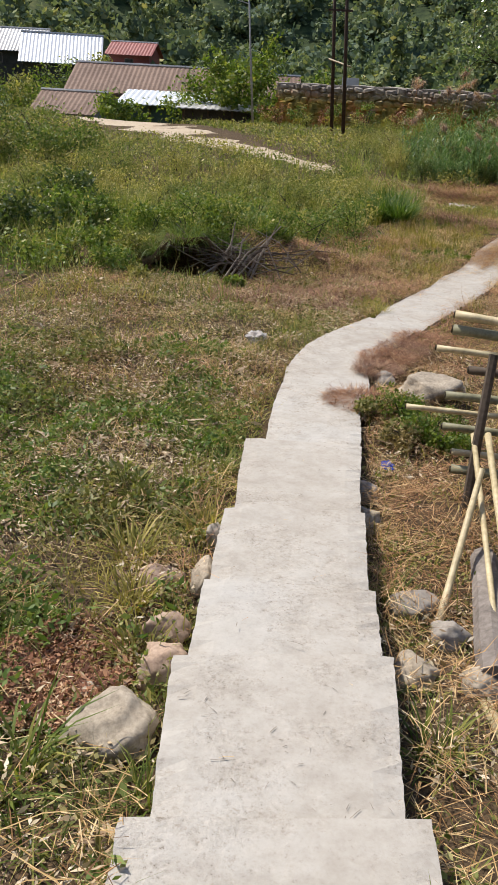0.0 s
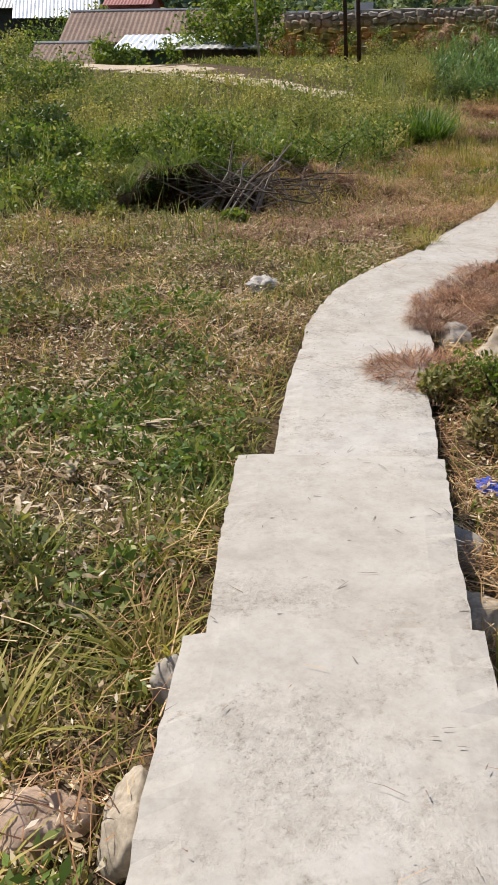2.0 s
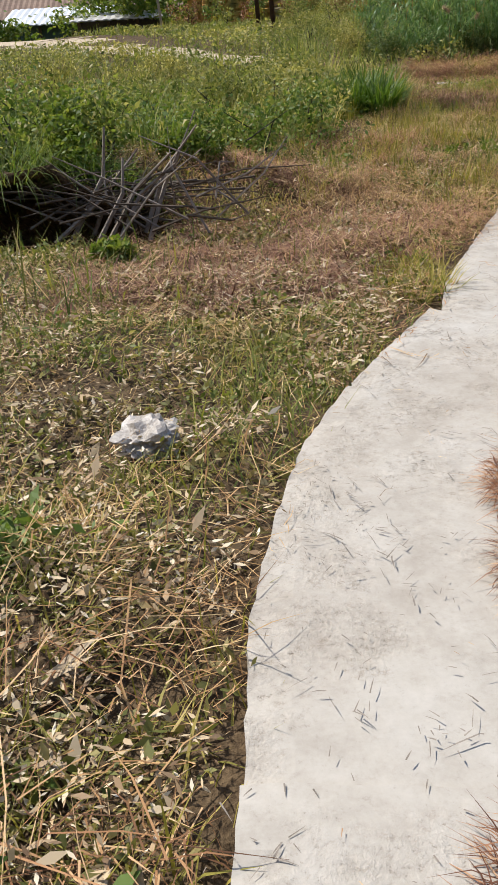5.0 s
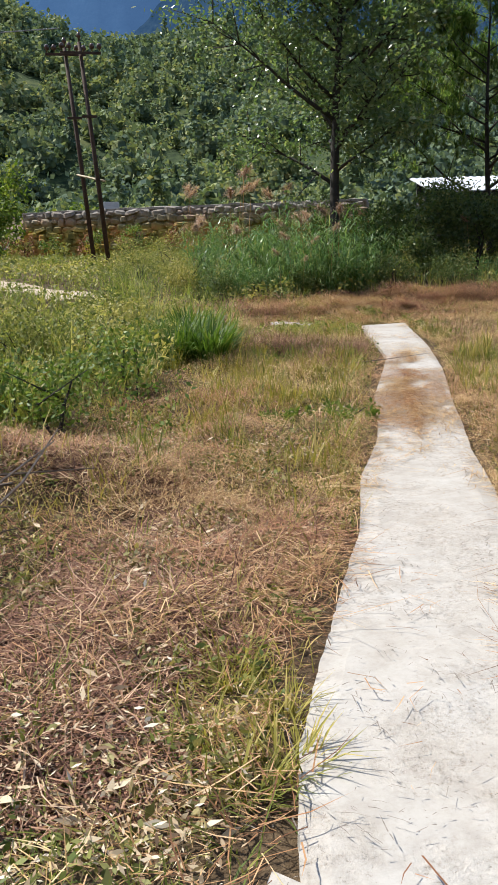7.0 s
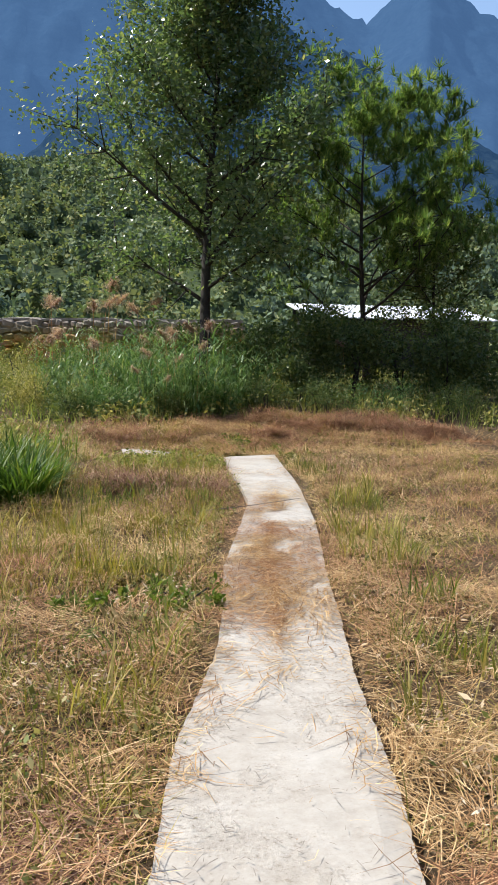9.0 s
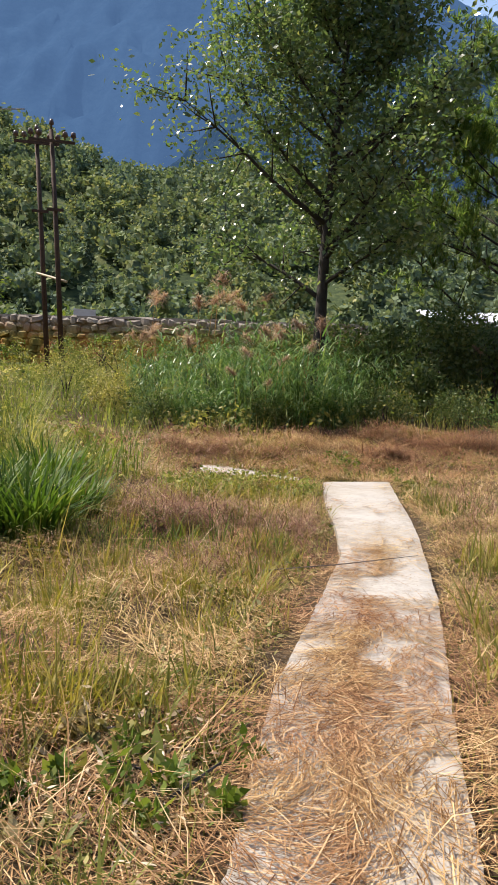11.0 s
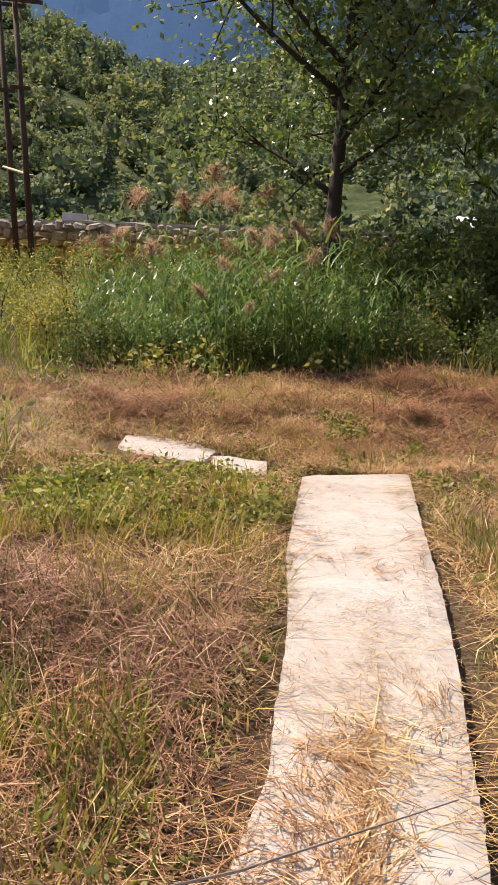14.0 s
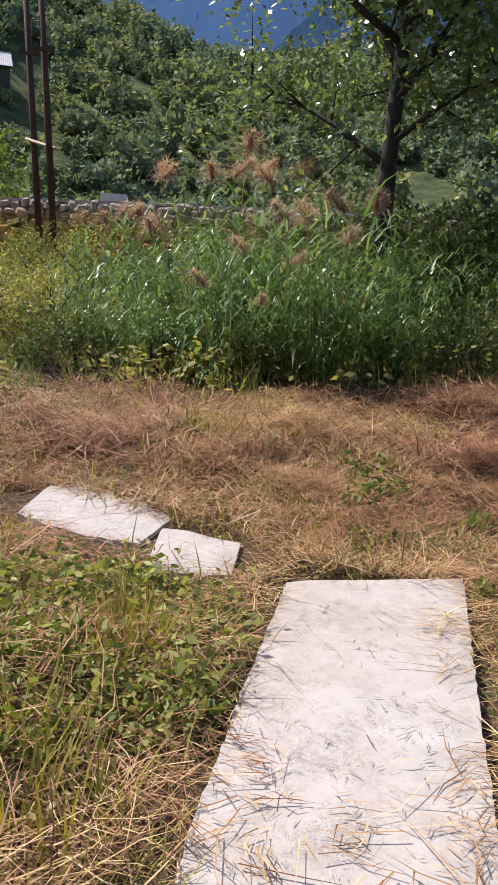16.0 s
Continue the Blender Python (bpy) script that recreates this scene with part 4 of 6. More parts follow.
def plant(name, me, x, y, label, category, group="", s=1.0, rz=0.0, dz=0.0):
    ob = new(name, me)
    ob.matrix_basis = pose(x, y, gz(x, y) + dz, 0, 0, rz) @ Matrix.Scale(s, 4)
    return tagged(ob, label, category, group)


lush = [clump_mesh("lush_grass_clump", 90 + i, 300, 0.34, 0.85, 0.030, VIVID, 3, (0.3, 1.7), (1.05, 1.56)) for i in range(3)]
prng = random.Random(12)
for i, (px, py) in enumerate([(2.55, 18.9), (3.0, 18.75), (3.35, 19.6), (2.8, 19.6), (3.1, 20.4), (2.3, 19.7), (2.5, 20.5), (1.9, 18.6), (2.0, 19.6), (1.5, 19.2), (1.6, 20.2), (1.0, 19.8), (0.6, 19.3)]):
    plant("lush_grass_clump", lush[i % 3], px, py, "bright green upright grass clump beside the mown straw", "grass clump", "lush grass clumps", prng.uniform(0.6, 0.95), prng.uniform(0, 360))
yel = [clump_mesh("yellowing_tuft", 190 + i, 60, 0.16, 0.30, 0.010, YELLOWING, 2, (0.1, 0.6), (1.2, 1.56)) for i in range(3)]
for i in range(60):
    py = prng.uniform(15.6, 21.2)
    mid = np.interp(py, [p[1] for p in PATH_MID], [p[0] for p in PATH_MID])
    px = mid - 0.75 - abs(prng.gauss(0, 1)) * 1.0
    plant("yellowing_grass_tuft", yel[i % 3], px, py, "small yellow-green grass tuft in dry straw", "grass tuft", "yellowing tufts", prng.uniform(0.5, 1.1), prng.uniform(0, 360))


def cane_mesh(seed, canes, height, radius):
    """Leafy canes: upright stalks with long arching leaves set along them."""
    r = np.random.default_rng(seed)
    a, q = r.uniform(0, 6.283, canes), np.sqrt(r.uniform(size=canes)) * radius
    foot = np.stack([q * np.cos(a), q * np.sin(a), np.full(canes, -0.04)], 1)
    H = height * r.uniform(0.5, 1.1, canes)
    tilt = np.stack([np.cos(a), np.sin(a)], 1) * r.uniform(0.02, 0.28, canes)[:, None]
    stalks = strip_blades(r, foot, H, np.full(canes, 0.013), a, 1.5 - r.uniform(0.02, 0.28, canes), np.full(canes, 0.05), 2)
    per = 13
    k = np.repeat(np.arange(canes), per)
    f = np.tile(np.linspace(0.12, 1.0, per), canes) + r.uniform(-0.04, 0.04, canes * per)
    base = foot[k] + np.concatenate([tilt[k] * (f * H[k])[:, None], (f * H[k])[:, None]], 1)
    n = len(k)
    leaves = strip_blades(r, base, r.uniform(0.28, 0.62, n) * (height / 1.6), r.uniform(0.016, 0.036, n), r.uniform(0, 6.283, n), r.uniform(0.5, 1.35, n), r.uniform(0.9, 2.5, n), 3, 0.12)
    return blades_mesh("reed_clump", REED, stalks, leaves)


reeds = [cane_mesh(290 + i, 34, 1.6, 0.42) for i in range(4)]
for i, (px, py, s) in enumerate([(4.9, 27.3, 0.55), (5.5, 27.7, 0.75), (6.0, 26.9, 0.6), (6.45, 26.3, 0.85), (6.9, 27.1, 0.7), (7.35, 26.2, 1.0), (7.75, 27.3, 0.75), (6.1, 28.3, 1.0), (8.4, 26.8, 0.7), (8.6, 28.2, 0.9), (5.0, 29.2, 0.95), (7.2, 28.8, 1.1), (5.4, 26.7, 0.5), (6.6, 27.9, 0.95), (8.0, 26.2, 0.65), (7.9, 28.4, 1.0), (9.2, 27.4, 0.75)]):
    plant("reed_grass_clump", reeds[i % 4], px, py, "tall dark green reed grass with arching leaves", "reed grass", "reed grass by the tree", s, prng.uniform(0, 360))


def plume_mesh(seed):
    r = np.random.default_rng(seed)
    stem = tube([(0, 0, 0), (0.03, 0.02, 0.7), (0.10, 0.04, 1.35)], [0.006, 0.005, 0.003], 4)
    n = 420
    t = r.uniform(0, 1, n)
    base = np.stack([0.08 + 0.16 * t, 0.04 + 0.03 * t, 1.22 + 0.16 * t], 1)
    co, q, tri = strip_blades(r, base, r.uniform(0.10, 0.24, n) * (1.1 - 0.5 * t), np.full(n, 0.005), r.uniform(0, 6.28, n), r.uniform(0.1, 1.2, n), r.uniform(0.4, 1.8, n), 3, 0.3)
    return stem, blades_mesh("plume", PLUME, (co, q, tri))


stem, plume = plume_mesh(5)
stem_me = mesh_of("stem", *stem, STRAW)
for i, (px, py, s) in enumerate([(6.2, 26.2, 0.75), (6.7, 27.0, 1.0), (7.2, 27.6, 1.15), (7.9, 27.8, 1.2), (5.6, 28.0, 1.05), (6.6, 25.9, 0.6), (4.6, 29.5, 1.1), (5.2, 31.0, 1.2), (6.6, 33.0, 1.6), (7.2, 34.0, 1.9), (5.6, 35.0, 1.7), (11.6, 27.6, 1.0), (7.5, 31.0, 1.7), (6.9, 26.4, 0.8), (7.5, 26.6, 0.95), (7.0, 28.2, 1.15), (5.0, 30.0, 1.1)]):
    for j in range(2 if s > 1 else 1):
        pl = thing("reed_plume", px + 0.25 * j, py + 0.1 * j, gz(px, py), "feathery pinkish brown reed plume on a thin stalk", "reed plume", "reed plumes", rz=prng.uniform(0, 360))
        pl.scale = (s * prng.uniform(0.95, 1.15),) * 3
        part("stem", stem_me, pl)
        part("plume", plume, pl, "feathery pinkish seed head")


# ---- shrubs and trees ----
def shrub_mesh(name, seed, rad, height, count, leaf, material, lumps=7):
    r = np.random.default_rng(seed)
    cs = np.stack([r.normal(0, rad * 0.45, lumps), r.normal(0, rad * 0.45, lumps), r.uniform(0.3, 0.85, lumps) * height], 1)
    rs = r.uniform(0.3, 0.55, lumps) * min(rad, height) * 1.1
    k = r.integers(0, lumps, count)
    v = r.normal(size=(count, 3))
    v /= np.linalg.norm(v, axis=1)[:, None]
    pos = cs[k] + v * (rs[k] * r.uniform(0.45, 1.1, count))[:, None]
    pos[:, 2] = np.abs(pos[:, 2])
    return leaves_mesh(name, material, leaf_quads(r, pos, leaf * r.uniform(0.6, 1.4, count), 0.5))


def shrub(name, seed, x, y, rad, height, count, leaf, material, label, group=""):
    sh = thing(name, x, y, gz(x, y), label, "shrub", group)
    r = random.Random(seed)
    stems = [tube([(0, 0, -0.1), (r.uniform(-.2, .2) * rad, r.uniform(-.2, .2) * rad, height * 0.4), (r.uniform(-.5, .5) * rad, r.uniform(-.5, .5) * rad, height * 0.8)], [0.012 + 0.01 * height, 0.008 + 0.006 * height, 0.004], 5) for _ in range(3)]
    for st in stems:
        part("stem", mesh_of("stem", *st, BARK), sh)
    part("foliage", shrub_mesh("foliage", seed, rad, height, count, leaf, material), sh)
    return sh


def grow_tree(name, x, y, height, trunk_r, lean, crown, leaf_count, leaf, material, label, seed, first=1.6, limbs=16, spread=3.6, up=0.9, tip=1.3, bushy=1.0, needles=False, sink=0.15, open_side=False, bare=1, lop=1.0):
    """A tree: tapering leaning trunk, limbs with side branches, leaves round the outer branches."""
    r = random.Random(seed)
    g = np.random.default_rng(seed)
    tr = thing(name, x, y, gz(x, y), label, "tree")
    H = height
    trunk_pts = []
    for i in range(9):
        f = i / 8
        trunk_pts.append((lean[0] * f + 0.10 * math.sin(f * 5 + seed), lean[1] * f + 0.08 * math.cos(f * 4 + seed) - 0.08, -sink + f * (H * 0.94 + sink)))
    rad = [trunk_r * (1 - 0.88 * (i / 8) ** 0.8) + (0.05 if i == 0 else 0) for i in range(9)]
    part("trunk", mesh_of("trunk", *tube(trunk_pts, rad, 10), BARK, True), tr)

    def at(h):
        f = h / (H * 0.94)
        i = min(7, max(0, int(f * 8)))
        u = f * 8 - i
        return Vector(trunk_pts[i]).lerp(Vector(trunk_pts[i + 1]), u), rad[i] * (1 - u) + rad[i + 1] * u

    leaf_pos = []
    for k in range(limbs):
        f = k / (limbs - 1)
        h = first + (H * 0.9 - first) * f ** 0.9
        a = k * 2.39996 + 2.6 + r.uniform(-0.3, 0.3)
        L = spread * crown(f) * r.uniform(0.8, 1.15)
        L *= 1 + (lop - 1) * max(0.0, math.cos(a)) ** 0.5
        p, rr = at(h)
        if open_side and f < 0.6 and math.cos(a - 4.4) > 0.72:
            a += 1.3 * (1 if k % 2 else -1)
        d = Vector((math.cos(a), math.sin(a), up * r.uniform(0.7, 1.3) * (1 - 0.3 * f))).normalized()
        pts, q = [p.copy()], p.copy()
        for s in range(5):
            q = q + d * (L / 5)
            d = (d + Vector((r.uniform(-.16, .16), r.uniform(-.16, .16), r.uniform(-.06, .16)))).normalized()
            pts.append(q.copy())
        R0 = min(rr * 0.6, 0.02 + L * 0.014)
        pieces = [tube(pts, [R0 * (1 - 0.85 * s / 5) for s in range(6)], 6)]
        for s in range(1, 6):
            for _ in range(2 + (s > 2)):
                dd = (d + Vector((r.uniform(-1.2, 1.2), r.uniform(-1.2, 1.2), r.uniform(-1.0, 0.6)))).normalized()
                l2 = L * r.uniform(0.18, 0.36)
                e1, e2 = pts[s] + dd * l2 * 0.5, pts[s] + dd * l2 + Vector((0, 0, r.uniform(-.1, .1)))
                pieces.append(tube([pts[s], e1, e2], [R0 * 0.35, R0 * 0.22, 0.004], 4))
                if s >= bare:
                    leaf_pos += [(pts[s], 0.4), (e1, 0.9), (e2, 1.0), (e2 + dd * 0.2, 0.8)]
        part("limb", mesh_of("limb", *join(pieces), BARK, True), tr)
    for _ in range(8):
        leaf_pos.append((at(H * r.uniform(0.8, 0.99))[0], 1.0))
    cen = np.array([tuple(p[0]) for p in leaf_pos])
    wt_ = np.array([p[1] for p in leaf_pos])
    k = g.choice(len(cen), leaf_count, p=wt_ / wt_.sum())
    off = g.normal(size=(leaf_count, 3)) * tip * 0.22 * bushy * g.uniform(0.5, 1.25, len(cen))[k][:, None]
    off[:, 2] *= 0.75
    pos = cen[k] + off
    if needles:
        per = 26
        pos = np.repeat(pos[: leaf_count // per], per, 0)
        m2 = len(pos)
        me = blades_mesh("crown", material, strip_blades(g, pos, leaf * g.uniform(0.7, 1.3, m2), np.full(m2, leaf * 0.11), g.uniform(0, 6.283, m2), g.uniform(-0.3, 1.5, m2), g.uniform(-0.5, 0.3, m2)))
    else:
        me = leaves_mesh("crown", material, leaf_quads(g, pos, leaf * g.uniform(0.6, 1.35, leaf_count), 0.55, 0.2))
    part("crown", me, tr, "leafy crown with gaps" if not needles else "tufted needle crown")
    return tr


def round_crown(f):
    return 0.80 + 0.35 * math.sin(min(1.0, f * 1.9) * 3.1) - 0.45 * f


grow_tree("broadleaf_tree", 8.95, 30.5, 12.2, 0.17, (0.55, 0.2), round_crown, 50000, 0.13, LEAF_GLOSSY, "tall broadleaf tree with dark glossy leaves and leaning trunk", 3, 2.5, 38, 3.8, 0.72, 1.35, 1.0, False, 0.15, True, 1, 0.75)
grow_tree("pine_tree", 15.0, 32.6, 9.0, 0.12, (-0.2, 0.3), lambda f: 0.95 - 0.5 * f, 52000, 0.30, NEEDLE, "young pine with tufted light green needles", 9, 2.0, 26, 4.2, 0.6, 1.0, 1.0, True, 0.15, True, 2)
grow_tree("small_tree", 17.6, 33.0, 6.2, 0.10, (0.4, 0.3), lambda f: 0.95 - 0.4 * f, 9000, 0.13, LEAF_DARK, "small dark leafy tree behind the bushes", 14, 1.2, 12, 2.3, 0.8, 1.2)
grow_tree("garden_tree", -2.2, 50.5, 6.4, 0.14, (0.2, 0.0), lambda f: 1.0 - 0.4 * f, 9000, 0.24, LEAF_LIGHT, "bushy light green tree by the houses", 22, 1.3, 13, 3.6, 0.5, 1.6)
grow_tree("garden_tree", -8.3, 49.0, 3.8, 0.10, (0.1, 0.0), lambda f: 1.0 - 0.4 * f, 3000, 0.22, LEAF_LIGHT, "small green tree before the rusty roof", 25, 0.9, 9, 1.5, 0.5, 1.2)
grow_tree("garden_tree", 2.5, 58.0, 5.5, 0.12, (0.1, 0.0), lambda f: 1.0 - 0.4 * f, 6000, 0.26, LEAF_LIGHT, "leafy green tree behind the stone wall", 27, 0.9, 10, 3.2, 0.5, 1.6)

for i, (px, py, rad, h) in enumerate([(9.6, 28.6, 1.0, 1.9), (10.8, 28.2, 1.1, 2.1), (12.0, 28.0, 1.2, 2.2), (13.2, 27.6, 1.1, 2.1), (14.2, 27.2, 1.1, 2.0), (15.2, 28.4, 1.3, 2.5), (11.4, 30.0, 1.3, 2.6), (13.4, 30.2, 1.3, 2.6), (9.2, 31.6, 1.2, 2.2), (16.2, 27.4, 0.9, 1.7), (10.2, 27.2, 0.7, 1.1)]):
    shrub("bush", 40 + i, px, py, rad, h, 3600, 0.10, LEAF_DARK, "dense dark green bush under the trees", "bushes under the trees")
for i, (px, py, rad, h) in enumerate([(-7.2, 26.5, 1.6, 1.7), (-9.0, 27.0, 1.8, 2.3), (-5.6, 25.0, 1.0, 1.1), (-10.5, 31, 2.2, 2.5), (-7.6, 24.0, 1.2, 1.3), (-3.9, 17.2, 0.7, 0.75), (-3.2, 15.0, 0.6, 0.6), (-4.4, 14.2, 0.7, 0.7)]):
    shrub("bush", 70 + i, px, py, rad, h, 3000, 0.09, LEAF_DARK if i % 2 else WEED, "ragged green bush in the tall weeds", "bushes in the meadow")

wr = random.Random(5)
for i, (px, py, rad, h) in enumerate([(4.2, 27.2, 0.6, 0.75), (4.9, 26.7, 0.5, 0.6), (5.7, 26.6, 0.45, 0.7), (6.8, 26.2, 0.45, 0.55), (8.0, 26.4, 0.5, 0.7), (9.0, 26.3, 0.6, 0.7), (4.5, 28.4, 0.7, 1.0), (3.4, 29.2, 0.8, 0.9), (6.4, 29.6, 0.8, 1.3), (7.3, 30.6, 0.9, 1.5), (5.4, 30.8, 0.8, 1.2), (4.4, 31.5, 0.9, 1.2), (6.4, 32.5, 1.0, 1.7), (8.0, 33.0, 1.0, 2.0), (3.6, 33.0, 0.8, 1.0), (10.0, 25.9, 0.6, 0.6), (11.6, 25.7, 0.7, 0.7), (13.0, 25.4, 0.7, 0.8)]):
    shrub("tall_weed", 300 + i, px, py, rad, h, 2400, 0.045, (REED, LEAF_DARK)[i % 2] if px > 4.6 else OLIVE, "tall leafy weeds mixed with the reed grass", "tall weeds by the reeds")
for i in range(64):
    px, py = wr.uniform(-6.5, 2.2), 11.4 + 13.0 * wr.random() ** 1.4
    if py < float(np.interp(px, [-7, -1.5, 0.5, 2.2], [10.5, 13.2, 14.8, 17.5])):
        py += 4
    h = wr.uniform(0.3, 0.85) * (0.75 if py < 14 else 1)
    shrub("meadow_weed", 340 + i, px, py, h * 0.9, h, 1000, 0.055, OLIVE if py > 17 else (LEAF_LIGHT if i % 2 == 0 else WEED), "leafy green weed mound in the meadow", "meadow weed mounds")
seedy = [clump_mesh("meadow_grass_clump", 800 + i, 170, 0.28, 0.85, 0.010, (TALL, OLIVE, OLIVE)[i], 3, (0.3, 1.5), (1.15, 1.56)) for i in range(3)]
for i in range(44):
    px, py = wr.uniform(-7, 3.0), wr.uniform(12.5, 26)
    if py < float(np.interp(px, [-7, -1.5, 0.5, 3.0], [10.5, 13.2, 14.8, 20])):
        py += 5
    plant("meadow_grass_clump", seedy[i % 3], px, py, "tall loose clump of yellow-green meadow grass", "grass clump", "meadow grass clumps", wr.uniform(0.6, 1.15), wr.uniform(0, 360))

# green bushes beside the path with reddish dried weeds
for i, (px, py, rad, h, mt) in enumerate([(1.04, 6.42, 0.20, 0.26, GROUND_WEED), (1.22, 6.28, 0.26, 0.30, LEAF_LIGHT), (1.46, 6.12, 0.26, 0.24, WEED), (1.22, 5.92, 0.24, 0.18, GROUND_WEED), (1.55, 5.85, 0.24, 0.17, LEAF_LIGHT)]):
    shrub("low_bush", 80 + i, px, py, rad, h, 1500, 0.032, mt, "ragged low green bush growing over the path edge", "low bushes at the path")
for i, (px, py, rad) in enumerate([(0.92, 6.60, 0.26), (1.20, 7.55, 0.2), (1.34, 7.95, 0.24), (1.55, 8.3, 0.24), (1.8, 8.75, 0.24)]):
    me = clump_mesh("dry_weed_tuft", 600 + i, 1900, rad * 1.1, 0.15 if i == 0 else 0.12, 0.003, REDDISH if i % 2 == 0 else WITHERED, 2, (0.2, 1.8), (-0.1, 0.8))
    plant("dry_weed_tuft", me, px, py, "reddish dried weeds spilling over the concrete", "dry weeds", "dry weeds at the path", 1.0, 40 * i, 0.16)
for i, (px, py, s) in enumerate([(3.55, 15.0, 0.42), (3.3, 15.45, 0.34), (3.05, 15.05, 0.36), (7.3, 21.35, 0.4), (7.35, 23.2, 0.75), (7.0, 23.1, 0.6), (6.98, 20.2, 0.3), (5.2, 20.9, 0.5), (5.55, 21.1, 0.45), (4.8, 21.2, 0.5), (5.3, 20.4, 0.4), (2.6, 16.4, 0.3), (-0.95, 11.7, 0.4), (-0.5, 11.55, 0.45), (-0.05, 11.6, 0.45), (0.35, 11.75, 0.4), (0.75, 11.9, 0.35)]):
    shrub("leafy_weed", 120 + i, px, py, s * (0.95 if i < 11 else 0.7), s * (0.30 if i < 6 else 0.18), 420, 0.048 if i < 6 else 0.035, GROUND_WEED if i % 2 or i > 5 else LEAF_LIGHT, "leafy green weed growing through the straw", "leafy weeds")
broad = [clump_mesh("broad_leaf_weed", 560 + i, 34, 0.12, 0.20, 0.055, (LEAF_LIGHT, GROUND_WEED)[i % 2], 3, (0.3, 1.6), (0.3, 1.3)) for i in range(3)]
for i, (px, py, s) in enumerate([(3.45, 15.15, 1.0), (3.2, 15.3, 0.9), (3.65, 15.35, 0.85), (2.95, 15.0, 0.8), (3.1, 14.75, 0.7), (3.5, 15.6, 0.7), (2.8, 16.1, 0.6), (3.25, 16.3, 0.5), (2.75, 14.6, 0.8), (2.5, 15.3, 0.7), (4.3, 17.5, 0.9), (4.5, 17.9, 0.8), (5.0, 20.6, 0.6), (7.25, 23.25, 0.9), (7.05, 23.4, 0.7), (0.7, 10.9, 0.55), (1.0, 11.4, 0.5), (0.35, 11.3, 0.6), (-0.3, 11.3, 0.7)]):
    plant("broad_leaf_weed", broad[i % 3], px, py, "broad-leaved green weed rooted among dry straw", "weed", "broad-leaved weeds", s, prng.uniform(0, 360))
blady = [clump_mesh("blady_grass_clump", 500 + i, 60, 0.10, 0.42, 0.014, SHORT_GREEN, 3, (0.4, 1.6), (0.9, 1.5)) for i in range(2)]
for i, (px, py, s) in enumerate([(-0.80, 2.22, 1.1), (-0.62, 4.0, 0.9), (-0.25, 4.35, 0.8), (-0.35, 4.9, 0.8), (-0.2, 5.2, 0.6), (-0.30, 2.15, 0.55), (0.80, 2.5, 0.7), (0.82, 3.7, 0.6), (1.55, 10.2, 0.6), (-0.75, 4.8, 0.7), (-1.3, 3.4, 0.7), (-0.5, 5.6, 0.6), (-0.45, 3.1, 0.8), (-0.55, 3.5, 0.7), (1.42, 10.15, 0.55), (1.62, 10.5, 0.5), (1.5, 10.8, 0.5), (1.6, 11.2, 0.45), (1.35, 10.5, 0.5), (3.75, 15.3, 0.5), (4.35, 17.1, 0.8), (4.15, 17.3, 0.7)]):
    plant("blady_grass_clump", blady[i % 2], px, py, "long-bladed green grass clump among stones", "grass clump", "long-bladed clumps", s, prng.uniform(0, 360))


# ---- far woods on the hill ----
def far_woods():
    g = np.random.default_rng(77)
    protos = []
    for k in range(4):
        n = 200
        v = g.normal(size=(n, 3))
        v /= np.linalg.norm(v, axis=1)[:, None]
        if k < 3:
            lump = 0.72 + 0.22 * np.sin(v[:, 0] * 5 + k) * np.cos(v[:, 1] * 4 + 2 * k) + 0.18 * np.sin(v[:, 2] * 6 + 3 * k + v[:, 0] * 3)
            pos = v * (g.uniform(0.55, 1.05, n) * lump)[:, None] + np.array([0, 0, 0.9])
        else:
            t = g.uniform(0, 1, n) ** 1.3
            pos = np.stack([v[:, 0] * (1 - t) * 0.7, v[:, 1] * (1 - t) * 0.7, 0.2 + 2.4 * t], 1)
        core = []
        for a in range(7):
            for b in range(4):
                c4 = []
                for da, db in ((0, 0), (1, 0), (1, 1), (0, 1)):
                    t, u = (a + da) / 7 * 2 * math.pi, (b + db) / 4 * math.pi
                    rr = 0.46 if k < 3 else 0.28
                    c4.append((rr * math.cos(t) * math.sin(u), rr * math.sin(t) * math.sin(u), 0.9 - rr * math.cos(u) * (1 if k < 3 else 2)))
                core.append(c4)
        protos.append(np.concatenate([leaf_quads(g, pos, g.uniform(0.14, 0.36, n), 0.8, 0.3), np.array(core).reshape(-1, 3)]))
    out = []
    N = 14000
    x, y = g.uniform(-150, 260, N), g.uniform(52, 330, N)
    az, r = np.degrees(np.arctan2(x, y - 8)), np.hypot(x, y - 8)
    ok = (az > -19) & (az < 43) & (r > 72) & (r < 290) & (g.uniform(size=N) < np.interp(r, [72, 150, 290], [1.0, 0.9, 0.5]))
    for px, py, rr in list(zip(x[ok], y[ok], r[ok]))[:1450]:
        s = g.uniform(1.5, 3.4) * (0.8 + rr / 350)
        k = g.choice(4, p=[0.32, 0.32, 0.26, 0.10])
        a = g.uniform(0, 6.283)
        c, sn = math.cos(a) * s, math.sin(a) * s
        q = protos[k]
        out.append(np.stack([px + q[:, 0] * c - q[:, 1] * sn, py + q[:, 0] * sn + q[:, 1] * c, gz(px, py) + q[:, 2] * s * g.uniform(0.85, 1.2) - 0.3 * s], 1))
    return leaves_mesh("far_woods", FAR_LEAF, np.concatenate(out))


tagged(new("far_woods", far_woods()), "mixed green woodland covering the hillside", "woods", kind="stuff")


